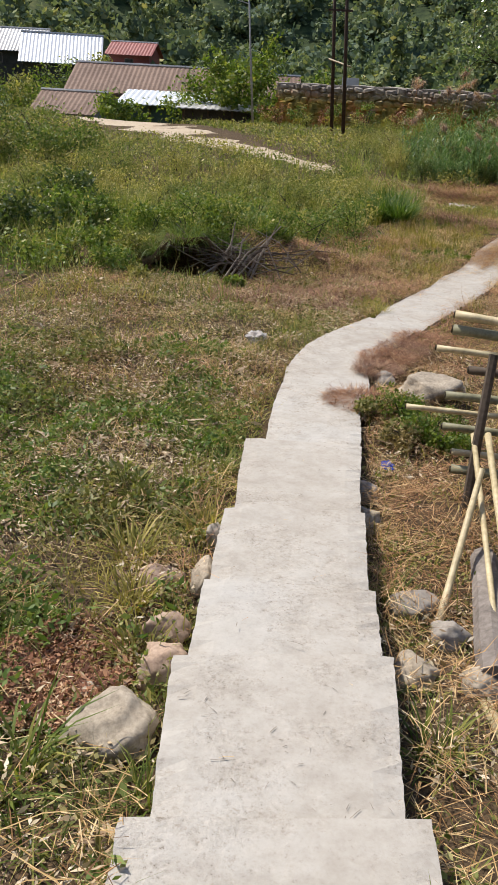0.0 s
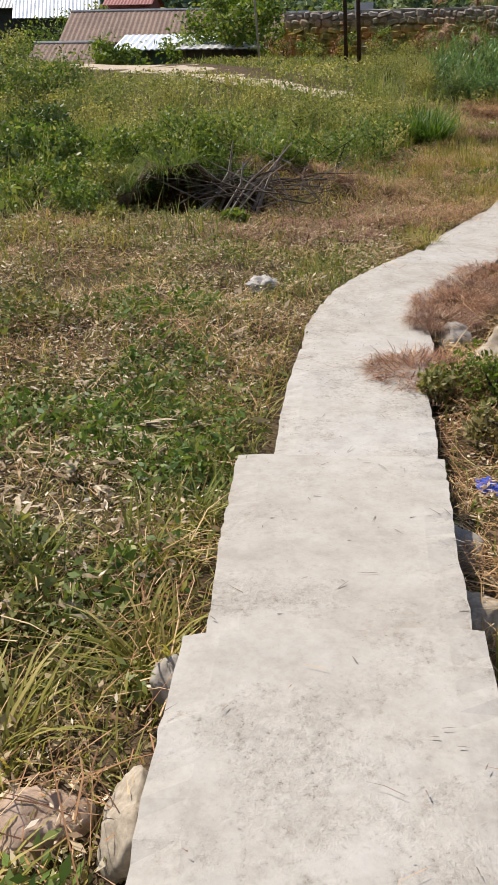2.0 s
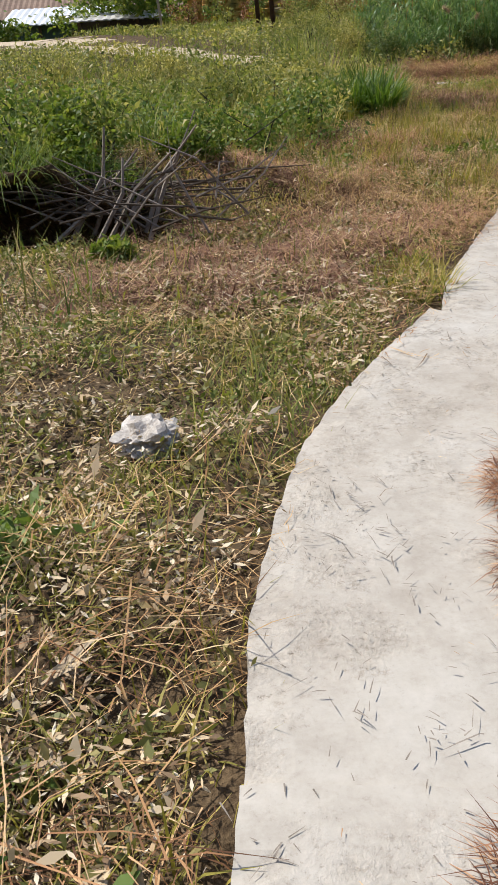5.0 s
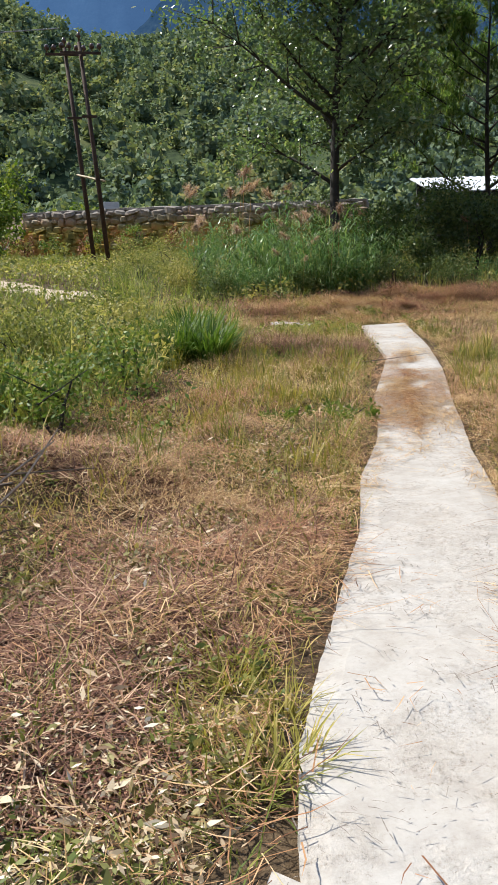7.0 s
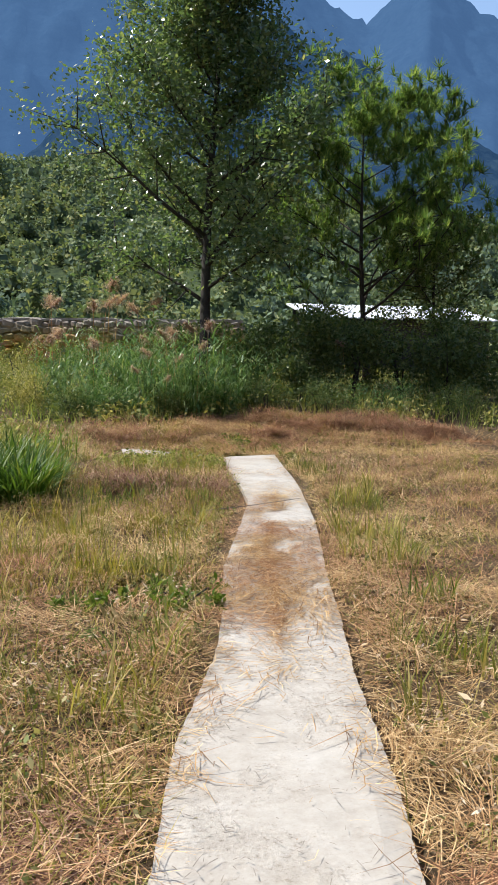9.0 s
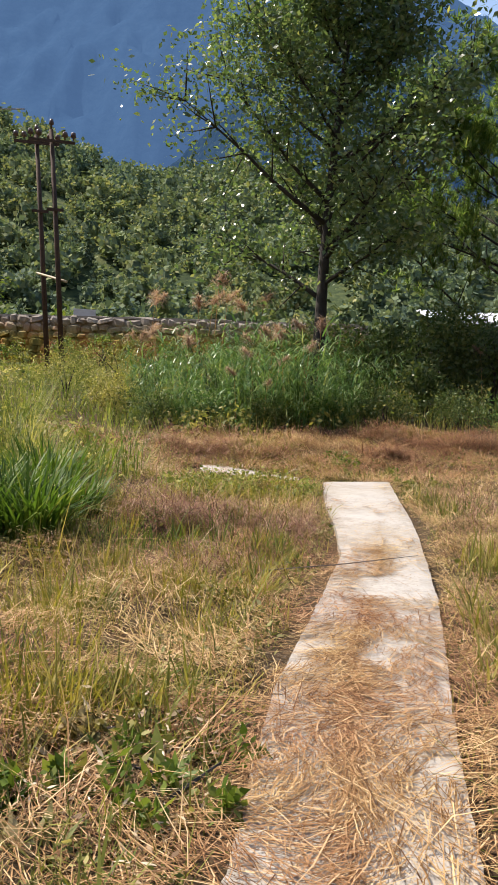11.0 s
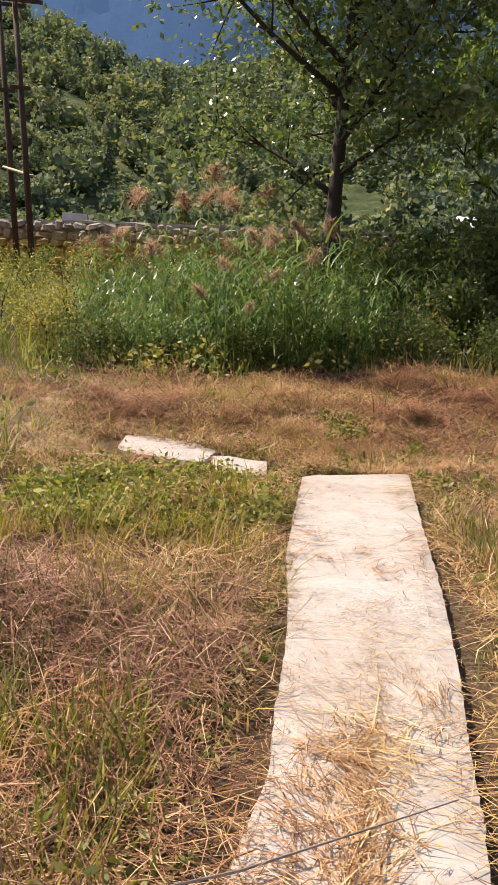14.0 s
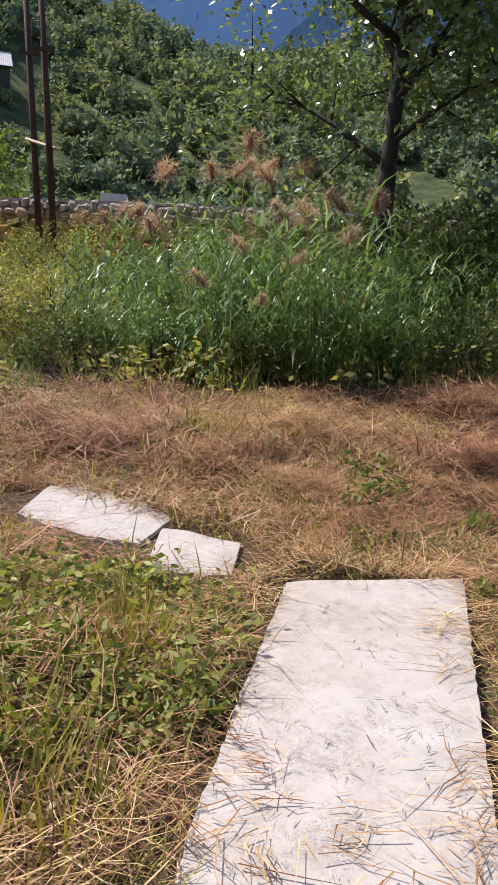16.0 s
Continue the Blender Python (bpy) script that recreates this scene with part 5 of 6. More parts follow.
# ---- utility poles ----
def utility_pole(x, y, h, lean, label, arms):
    p = thing("utility_pole", x, y, gz(x, y), label, "utility pole", "wooden pole pair")
    pts = [(0, 0, -0.4), (lean * 0.5, 0, h * 0.5), (lean, 0, h)]
    part("pole", mesh_of("pole", *tube(pts, [0.085, 0.078, 0.065], 10), POLE_WOOD, True), p)
    for z, w in arms:
        f = z / h
        part("crossarm", mesh_of("crossarm", *box(lean * f - w / 2, lean * f + w / 2, -0.13, -0.06, z - 0.04, z + 0.04), POLE_WOOD), p)
        if w > 1:
            for u in (-0.46, -0.28, 0.28, 0.46):
                ins = tube([(lean * f + u * w, -0.115, z + 0.06), (lean * f + u * w, -0.115, z + 0.12), (lean * f + u * w, -0.115, z + 0.15), (lean * f + u * w, -0.115, z + 0.27), (lean * f + u * w, -0.115, z + 0.30)], [0.02, 0.025, 0.09, 0.075, 0.03], 8)
                part("insulator", mesh_of("insulator", *ins, CERAMIC, True), p, "brown ceramic insulator")
    cap = tube([(lean, 0, h), (lean, 0, h + 0.12), (lean, 0, h + 0.16), (lean, 0, h + 0.30)], [0.03, 0.03, 0.08, 0.05], 8)
    part("insulator", mesh_of("insulator", *cap, CERAMIC, True), p, "brown ceramic insulator")
    return p


utility_pole(2.95, 39.4, 7.2, -0.5, "dark slender wooden utility pole with crossarm", [(6.95, 1.35), (4.9, 0.5)])
utility_pole(3.40, 38.5, 7.25, -0.5, "dark slender wooden utility pole with crossarm", [(6.90, 1.35), (4.9, 0.5)])
brace = thing("pole_brace", 3.0, 38.9, gz(3.0, 38.9), "pale wooden tie between two utility poles", "pole brace")
part("tie", mesh_of("tie", *tube([(-0.45, 0.5, 3.05), (0.45, -0.5, 2.75)], [0.04, 0.04], 6), BAMBOO), brace)

lamp = thing("lamp_post", -0.65, 43.0, gz(-0.65, 43.0), "thin leaning grey post with a short bracket", "post")
part("post", mesh_of("post", *tube([(0, 0, -0.3), (-0.3, 0, 3.2), (-0.55, 0, 6.3)], [0.06, 0.05, 0.04], 8), CEMENT, True), lamp)
part("bracket", mesh_of("bracket", *tube([(-0.5, 0, 5.3), (-1.1, 0, 5.45)], [0.025, 0.02], 6), CEMENT), lamp)


def cable(a, b, sag):
    a, b = Vector(a), Vector(b)
    pts = [a.lerp(b, k / 14) - Vector((0, 0, sag * 4 * (k / 14) * (1 - k / 14))) for k in range(15)]
    cb = thing("overhead_cable", *a, "thin grey overhead cable", "cable", "overhead cables")
    part("strand", mesh_of("strand", *tube([p - a for p in pts], [0.018] * 15, 5), WIRE), cb)


cable((-1.2, 43.0, 5.9), (-60, 60, 8.5), 0.8)
cable((-1.2, 43.0, 5.5), (-60, 62, 7.4), 0.9)
cable((2.2, 36.5, 6.9), (-60, 52, 9.0), 1.2)


# ---- stone retaining wall ----
WALL = [(0.45, 47.2), (5.2, 44.6), (9.5, 42.2), (14.0, 40.5)]


def stone_wall():
    w = thing("stone_wall", WALL[0][0], WALL[0][1], gz(*WALL[0]), "old mossy stone retaining wall with orange lichen", "stone wall", kind="structure")
    inv = w.matrix_basis.inverted()
    r = random.Random(31)
    core_v, core_f = [], []
    tops = []
    for i in range(25):
        f = i / 24 * 3
        k = min(2, int(f))
        u = f - k
        x = WALL[k][0] + (WALL[k + 1][0] - WALL[k][0]) * u
        y = WALL[k][1] + (WALL[k + 1][1] - WALL[k][1]) * u
        tops.append((x, y, 1.72 + 0.0 * f + r.uniform(-0.03, 0.03), gz(x, y) - 0.5))
    nrm = Vector((-0.48, -0.87, 0))
    for x, y, zt, zb in tops:
        for dz, dn in ((zb, 0.30), (zt, 0.0), (zt, -0.9), (zb, -0.9)):
            core_v.append(inv @ (Vector((x, y, dz)) + nrm * dn * 1.0))
    for i in range(24):
        for k in range(4):
            a, b = i * 4 + k, i * 4 + (k + 1) % 4
            core_f.append((a, b, b + 4, a + 4))
    core_f += [(3, 2, 1, 0), (96, 97, 98, 99)]
    part("core", mesh_of("core", core_v, core_f, STONE_WALL), w)
    # rough stones, four shapes
    shapes = []
    for k in range(5):
        bm = bmesh.new()
        bmesh.ops.create_cube(bm, size=1)
        bmesh.ops.bevel(bm, geom=list(bm.edges), offset=0.24, segments=1, affect="EDGES")
        for v in bm.verts:
            v.co += Vector((r.uniform(-.11, .11), r.uniform(-.11, .11), r.uniform(-.11, .11)))
        me = bpy.data.meshes.new("stone")
        bm.to_mesh(me)
        bm.free()
        me.materials.append(STONE_WALL)
        shapes.append(me)
    for row in range(7):
        s = r.uniform(0, 0.25)
        while s < 15.0:
            wd = r.uniform(0.22, 0.62)
            f = (s + wd / 2) / 15.4 * 3.0
            k = min(2, int(f))
            u = f - k
            x = WALL[k][0] + (WALL[k + 1][0] - WALL[k][0]) * u
            y = WALL[k][1] + (WALL[k + 1][1] - WALL[k][1]) * u
            z = -0.2 + row * 0.28 + r.uniform(-0.06, 0.06)
            batter = 0.30 * (1 - (z + 0.6) / 2.3)
            p = Vector((x, y, z + 0.12)) + nrm * (batter + r.uniform(-0.03, 0.03))
            ang = math.degrees(math.atan2(WALL[k + 1][1] - WALL[k][1], WALL[k + 1][0] - WALL[k][0]))
            m = pose(*p, 0, r.uniform(-16, 16), ang + r.uniform(-8, 8)) @ Matrix.Diagonal((wd * r.uniform(0.95, 1.15), r.uniform(0.16, 0.30), r.uniform(0.20, 0.38), 1))
            part("stone", r.choice(shapes), w, "", inv @ m)
            s += wd
    # pale cap along the top
    cap_v, cap_f = [], []
    for x, y, zt, zb in tops:
        for dn, dz in ((0.06, 0.0), (0.05, 0.09), (-0.5, 0.11), (-0.5, 0.0)):
            cap_v.append(inv @ (Vector((x, y, zt + dz + r.uniform(-0.012, 0.012))) + nrm * dn))
    for i in range(24):
        for k in range(4):
            a, b = i * 4 + k, i * 4 + (k + 1) % 4
            cap_f.append((a, b, b + 4, a + 4))
    cap_f += [(3, 2, 1, 0), (96, 97, 98, 99)]
    part("coping", mesh_of("coping", cap_v, cap_f, ROCK_GREY), w, "pale grey stone coping")


# ---- houses ----
def roof_sheet(w, run, rise, material, name="roof"):
    """Corrugated sheet sloping up along +y, thickness and ribs."""
    vs, fs = [], []
    n = max(8, int(w / 0.35))
    for j, (yy, zz) in enumerate(((0, 0), (run, rise))):
        for i in range(n * 2 + 1):
            vs.append((-w / 2 + w * i / (2 * n), yy, zz + (0.04 if i % 2 else 0.0)))
    c = 2 * n + 1
    for i in range(c - 1):
        fs.append((i, i + 1, i + 1 + c, i + c))
    o = len(vs)
    vs += [(v[0], v[1], v[2] - 0.05) for v in vs]
    for i in range(c - 1):
        fs.append((o + i + c, o + i + 1 + c, o + i + 1, o + i))
        fs.append((i + 1, i, o + i, o + i + 1))
        fs.append((i + c, i + 1 + c, o + i + 1 + c, o + i + c))
    fs += [(0, c, o + c, o), (c - 1, o + c - 1, o + 2 * c - 1, 2 * c - 1)]
    return mesh_of(name, vs, fs, material)


def house(name, x, y, z, rz, w, d, eave, rise, roof_mat, wall_mat, label, windows=2, front_over=0.6):
    h = thing(name, x, y, z, label, "house", rz=rz)
    t = 0.2
    part("wall", mesh_of("wall", *join([box(-w / 2, w / 2, 0, t, -1.5, eave), box(-w / 2, w / 2, d - t, d, -1.5, eave), box(-w / 2, -w / 2 + t, t, d - t, -1.5, eave), box(w / 2 - t, w / 2, t, d - t, -1.5, eave)]), wall_mat), h)
    gv = [(-w / 2, 0, eave), (-w / 2, d, eave), (-w / 2, d / 2, eave + rise), (-w / 2 + t, 0, eave), (-w / 2 + t, d, eave), (-w / 2 + t, d / 2, eave + rise)]
    gf = [(0, 2, 1), (3, 4, 5), (0, 3, 5, 2), (1, 2, 5, 4), (0, 1, 4, 3)]
    part("gable", mesh_of("gable", gv, gf, wall_mat), h)
    part("gable", mesh_of("gable", [(v[0] + w - t, v[1], v[2]) for v in gv], gf, wall_mat), h)
    run = d / 2 + front_over
    drop = rise * front_over / (d / 2)
    a = part("roof", roof_sheet(w + 0.8, run, rise + drop, roof_mat), h, "", pose(0, -front_over, eave - drop + 0.07))
    b = part("roof", roof_sheet(w + 0.8, run, rise + drop, roof_mat), h, "", pose(0, d + front_over, eave - drop + 0.07, 0, 0, 180))
    part("ridge_cap", mesh_of("ridge_cap", *tube([(-w / 2 - 0.42, d / 2, eave + rise + 0.1), (w / 2 + 0.42, d / 2, eave + rise + 0.1)], [0.12, 0.12], 6), METAL_GREY), h)
    for k in range(windows):
        wx = -w / 2 + w * (k + 0.5) / windows
        win = part("window", mesh_of("window", *box(wx - 0.5, wx + 0.5, -0.03, 0.0, eave - 1.5, eave - 0.5), GREY_WOOD), h)
        part("pane", mesh_of("pane", *box(wx - 0.42, wx + 0.42, -0.045, -0.032, eave - 1.42, eave - 0.58), PLASTER_DARK), win)
    return h


# placed by bearing (degrees from the start, clockwise from ahead) and distance
def bearing(az, r):
    return r * math.sin(radians(az)), r * math.cos(radians(az))


hx, hy = bearing(-8.2, 66)
house("rusty_roof_house", hx, hy, -2.8, -4, 10.5, 6.5, 3.6, 1.7, METAL_RUST, PLASTER, "long low house with a rusty brown tin roof", 3)
hx, hy = bearing(-13.0, 63)
house("rusty_annex", hx, hy, -3.6, -10, 4.2, 4.0, 3.0, 1.1, METAL_RUST, PLASTER, "small annex with a rusty brown tin roof", 1)
hx, hy = bearing(-1.3, 72)
house("rusty_back_house", hx, hy, -3.4, 3, 8.0, 6.0, 4.3, 1.5, METAL_RUST, PLASTER, "house with a rusty brown tin roof behind a tree", 2)
hx, hy = bearing(-13.1, 92)
house("silver_roof_house", hx, hy, -3.0, 8, 7.4, 7.0, 6.0, 2.4, METAL_WHITE, PLASTER_DARK, "house with a bright silver tin roof", 2)
hx, hy = bearing(-16.0, 98)
house("grey_roof_house", hx, hy, -3.0, 0, 6.0, 6.0, 7.0, 1.9, METAL_GREY, PLASTER_DARK, "house with a grey tin roof", 2)
hx, hy = bearing(-8.9, 102)
house("red_house", hx, hy, -3.0, -4, 4.6, 6.0, 7.2, 1.2, METAL_RED, METAL_RED, "small dark red tin house among trees", 1)


for i, (az, r_, rad, h) in enumerate([(-15.6, 76, 2.6, 2.7), (-13.9, 78, 2.8, 2.9), (-12.2, 79, 2.8, 3.0), (-10.6, 82, 2.4, 3.2), (-16.8, 74, 2.6, 3.0), (-9.0, 84, 2.2, 3.0)]):
    hx, hy = bearing(az, r_)
    shrub("hedge_bush", 640 + i, hx, hy, rad, h * 1.75, 2200, 0.26, (OLIVE, LEAF_LIGHT, LEAF_DARK)[i % 3], "leafy bush on the slope below the houses", "bushes below the houses").location.z = -3.2 + 0.9 * (i % 2)


def shed(name, x, y, z, rz, w, d, low, high, roof_mat, wall_mat, label):
    s = thing(name, x, y, z, label, "shed", rz=rz)
    part("wall", mesh_of("wall", *join([box(-w / 2, w / 2, 0, 0.12, -1.0, low), box(-w / 2, w / 2, d - 0.12, d, -1.0, high), box(-w / 2, -w / 2 + 0.12, 0.12, d - 0.12, -1.0, low), box(w / 2 - 0.12, w / 2, 0.12, d - 0.12, -1.0, low)]), wall_mat), s)
    part("roof", roof_sheet(w + 0.6, d + 0.7, high - low + 0.15, roof_mat), s, "", pose(0, -0.5, low + 0.06))
    for k in range(4):
        px = -w / 2 + 0.1 + (w - 0.2) * k / 3
        part("post", mesh_of("post", *box(px - 0.06, px + 0.06, -0.16, -0.04, -1.0, low), DARK_WOOD), s)
    return s


hx, hy = bearing(-6.75, 53)
shed("tin_shed", hx, hy, -3.0, -3, 5.0, 3.0, 3.15, 3.75, METAL_WHITE, GREEN_BOARD, "low shed with a bright tin roof and green boards")
shed("low_dark_shed", 0.4 - 3.0, 48.6, -2.6, 0, 4.2, 2.2, 2.8, 2.95, METAL_GREY, PLASTER_DARK, "low dark shed beside the stone wall")
shed("white_roof_shed", 22.6, 42.4, -2.5, -12, 8.4, 4.0, 4.6, 5.3, METAL_WHITE, PLASTER_DARK, "long dark shed with a white tin roof behind trees")
stone_wall()
sheet = thing("tin_sheet", 4.3, 47.5, 1.7, "white tin sheet standing on the stone wall", "tin sheet")
part("panel", mesh_of("panel", *box(-0.45, 0.45, -0.02, 0.02, 0.0, 0.5), METAL_WHITE), sheet)
house("hill_house", -24.0, 177, gz(-24.0, 177) + 1.0, 14, 8.0, 6.5, 4.4, 2.4, METAL_GREY, PLASTER_DARK, "dark house on the wooded slope with a grey roof", 1)
for i in range(26):
    f = i / 25 * 2.6
    k = min(2, int(f))
    u = f - k
    px, py = WALL[k][0] + (WALL[k + 1][0] - WALL[k][0]) * u - 0.35 - 0.3 * (i % 3), WALL[k][1] + (WALL[k + 1][1] - WALL[k][1]) * u - 0.65 - 0.4 * (i % 3)
    shrub("wall_weed", 520 + i, px, py, 0.5, 0.5 + 0.25 * (i % 4), 420, 0.10, (YELLOWING, OLIVE, REDDISH, WEED)[i % 4], "yellow and rusty weeds at the foot of the wall", "weeds along the wall")


# ---- rocks ----
def rock(x, y, sx, sy, sz, material, label, seed, rz=0, sunk=0.25):
    bm = bmesh.new()
    bmesh.ops.create_icosphere(bm, subdivisions=4, radius=1.0)
    rr = random.Random(seed * 7)
    cuts = [(Vector((rr.gauss(0, 1), rr.gauss(0, 1), rr.gauss(0.3, 0.8))).normalized(), rr.uniform(0.62, 0.85)) for _ in range(9)]
    for v in bm.verts:
        p = v.co.copy()
        for nn, hh in cuts:
            over = p.dot(nn) - hh
            if over > 0:
                p -= nn * over * 0.9
        n1 = noise.noise(p * 1.1 + Vector((seed * 3.1, 0, 0)))
        n2 = noise.noise(p * 2.7 + Vector((0, seed * 2.3, 0)))
        n3 = noise.noise(p * 6 + Vector((0, 0, seed))) + 0.6 * noise.noise(p * 14 + Vector((seed, 0, 0)))
        v.co = p * (1.12 + 0.24 * n1 + 0.16 * n2 + 0.07 * n3)
        v.co.z = max(v.co.z - 0.25 * max(0.0, v.co.z - 0.55), -0.7)
        v.co.x *= sx
        v.co.y *= sy
        v.co.z *= sz
    me = bpy.data.meshes.new("rock")
    bm.to_mesh(me)
    bm.free()
    me.materials.append(material)
    me.polygons.foreach_set("use_smooth", [True] * len(me.polygons))
    ob = new("rock", me)
    ob.matrix_basis = pose(x, y, gz(x, y) + sz * (0.7 - sunk), 0, 0, rz)
    return tagged(ob, label, "rock", "stones beside the path")


rock(-0.46, 2.52, 0.17, 0.17, 0.13, ROCK_TAN, "large tan fieldstone beside the path", 1, 30)
rock(-0.62, 2.78, 0.07, 0.06, 0.05, ROCK_TAN, "small tan stone in bare soil", 2)
rock(-0.33, 2.98, 0.11, 0.12, 0.14, ROCK_RED, "reddish fieldstone against the path edge", 3)
rock(-0.34, 3.26, 0.11, 0.09, 0.11, ROCK_RED, "reddish flat stone against the path edge", 4)
rock(-0.44, 3.75, 0.12, 0.10, 0.08, ROCK_RED, "reddish stone half buried in weeds", 5, 20)
rock(-0.20, 3.72, 0.07, 0.12, 0.14, ROCK_TAN, "tan stone wedged under the slab", 6)
rock(-0.17, 4.2, 0.06, 0.07, 0.11, ROCK_GREY, "grey stone wedged under the slab", 7)
rock(0.80, 3.05, 0.10, 0.11, 0.10, ROCK_TAN, "smooth tan fieldstone beside the path", 8, 15)
rock(1.03, 3.36, 0.10, 0.09, 0.09, ROCK_GREY, "rounded grey stone beside the log", 9)
rock(0.90, 3.62, 0.13, 0.12, 0.09, ROCK_GREY, "grey stone in the weeds beside the path", 10, 40)
rock(0.78, 4.55, 0.09, 0.12, 0.09, ROCK_TAN, "small stone below the slab edge", 11)
rock(0.80, 4.95, 0.08, 0.08, 0.09, ROCK_GREY, "small stone below the slab edge", 12)
rock(1.60, 7.05, 0.29, 0.20, 0.15, ROCK_TAN, "large flat-topped grey boulder beside the path", 13, 12, 0.1)
rock(1.24, 7.35, 0.10, 0.12, 0.11, ROCK_GREY, "dark stone at the broken path edge", 14)
rock(1.10, 2.98, 0.10, 0.10, 0.07, ROCK_TAN, "tan stone holding the bamboo", 15)


# ---- bamboo and timber beside the first steps ----
def bamboo(p, q, r, material, label):
    p, q = Vector(p), Vector(q)
    L = (q - p).length
    b = thing("bamboo_pole", *p, label, "bamboo pole", "loose bamboo poles")
    pts, rad = [], []
    k = max(2, int(L / 0.3))
    for i in range(k):
        for f, g in ((0.02, 1.0), (0.5, 0.96), (0.96, 1.0), (0.985, 1.13)):
            pts.append((q - p) * ((i + f) / k))
            rad.append(r * g * (1 - 0.15 * (i + f) / k))
    part("culm", mesh_of("culm", *tube(pts, rad, 10), material, True), b)
    d = (q - p).normalized()
    # no real cavity: a solid dark plug shows the shaded hollow
    part("hollow_end", mesh_of("hollow_end", *tube([-d * 0.004 + d * 0.001, d * 0.02], [r * 0.72, r * 0.72], 10), BAMBOO_HOLLOW_SHADE), b, "dark plug coloured as the shaded hollow of the cut end")
    return b


bamboo((0.94, 3.30, -1.06), (1.38, 4.40, -0.50), 0.022, BAMBOO, "thin pale bamboo pole leaning on the pile")
for a, b, r, mt in [((1.30, 5.30, 0.20), (3.2, 4.6, 0.12), 0.030, BAMBOO), ((1.30, 5.30, 0.10), (3.2, 4.7, 0.05), 0.034, BAMBOO_OLD), ((1.19, 5.22, -0.01), (3.2, 4.8, -0.06), 0.022, BAMBOO),
                    ((1.46, 5.35, -0.19), (3.2, 5.0, -0.22), 0.030, DARK_WOOD), ((1.33, 5.35, -0.38), (3.2, 5.1, -0.40), 0.030, BAMBOO_OLD), ((1.06, 5.30, -0.46), (3.2, 5.0, -0.48), 0.020, BAMBOO),
                    ((1.34, 5.35, -0.61), (3.2, 5.0, -0.62), 0.028, BAMBOO_OLD), ((1.42, 5.30, -0.78), (3.2, 5.0, -0.78), 0.024, BAMBOO), ((1.42, 5.25, -0.89), (3.2, 4.9, -0.89), 0.034, BAMBOO_OLD)]:
    bamboo(a, b, r, mt, "horizontal bamboo pole with a sawn hollow end" if mt != DARK_WOOD else "horizontal dark weathered pole with a sawn end")
for i in range(12):
    o = i * 0.045
    bamboo((1.47 + o, 5.0 - 0.16 * (i % 3), -0.52 + 0.07 * (i % 4)), (1.24 + o * 1.2, 3.3 - 0.1 * (i % 2), -0.84 + 0.06 * (i % 4)), 0.019 + 0.003 * (i % 3), BAMBOO, "pale split bamboo pole lying in a bundle")
for a, b in (((1.10, 2.95, -0.93), (1.13, 2.1, -0.86)), ((1.05, 2.76, -0.95), (1.07, 1.95, -0.88)), ((0.99, 2.40, -0.92), (1.02, 1.6, -0.82))):
    bamboo(a, b, 0.026, BAMBOO, "pale bamboo pole lying beside the steps")
post = thing("timber_post", 1.44, 4.76, gz(1.44, 4.76), "dark weathered timber post leaning over bamboo", "timber post")
part("plank", mesh_of("plank", *join([tube([(-0.01, -0.02, -0.1), (0.03, 0.12, 0.5), (0.08, 0.26, 1.02)], [0.034, 0.032, 0.03], 7)]), DARK_WOOD), post)
log = thing("timber_log", 1.22, 3.50, gz(1.22, 3.50), "grey weathered squared log lying on stones", "log")
part("beam", mesh_of("beam", *tube([(0.15, 0.55, 0.10), (0.08, 0.15, 0.11), (0.0, -0.25, 0.10), (-0.05, -0.52, 0.10)], [0.075, 0.085, 0.09, 0.085], 9), GREY_WOOD), log)


# ---- undercut bank with a dark hollow ----
bank = thing("undercut_bank", -1.0, 12.95, -0.86, "earth bank undercut by a dark hollow", "earth bank", kind="structure")
bv, bf = [], []
for shell, (ax, ay, az_) in enumerate(((0.72, 0.95, 0.56), (0.60, 0.85, 0.48))):
    for i in range(13):
        th = math.pi * i / 12
        for j in range(9):
            ph = math.pi * 0.5 * j / 8
            k = 1 + 0.30 * noise.noise(Vector((math.cos(th) * 2, j * 0.4, shell * 0.2 + math.sin(th) * 2)))
            bv.append((-math.cos(th) * math.cos(ph) * ax * k, -0.55 + math.sin(ph) * ay * 1.3 * k, math.sin(th) * math.cos(ph) * az_ * k - 0.30))
    for i in range(12):
        for j in range(8):
            a = shell * 117 + i * 9 + j
            bf.append((a, a + 1, a + 10, a + 9) if shell == 0 else (a + 9, a + 10, a + 1, a))
for i in range(12):
    bf.append((i * 9, (i + 1) * 9, 117 + (i + 1) * 9, 117 + i * 9))
part("earth", mesh_of("earth", bv, bf, SOIL, True), bank)
tops = [clump_mesh("overhanging_grass", 900 + i, 150, 0.26, 0.55, 0.008, (TALL, WEED, WEED)[i], 3, (0.8, 2.6), (0.6, 1.5)) for i in range(3)]
tr2 = random.Random(8)
for i in range(22):
    th = tr2.uniform(0.15, 0.85) * math.pi
    px, py = -1.0 - math.cos(th) * 0.7, 12.95 - 0.5 + tr2.uniform(0, 0.9)
    zz = bank.matrix_basis.translation.z + math.sin(th) * 0.50 - 0.30
    ob = new("overhanging_grass", tops[i % 3])
    ob.matrix_basis = pose(px, py, zz, 0, 0, tr2.uniform(0, 360)) @ Matrix.Scale(tr2.uniform(0.6, 1.0), 4)
    tagged(ob, "grass tuft hanging over the dark hollow", "grass clump", "tufts on the bank")

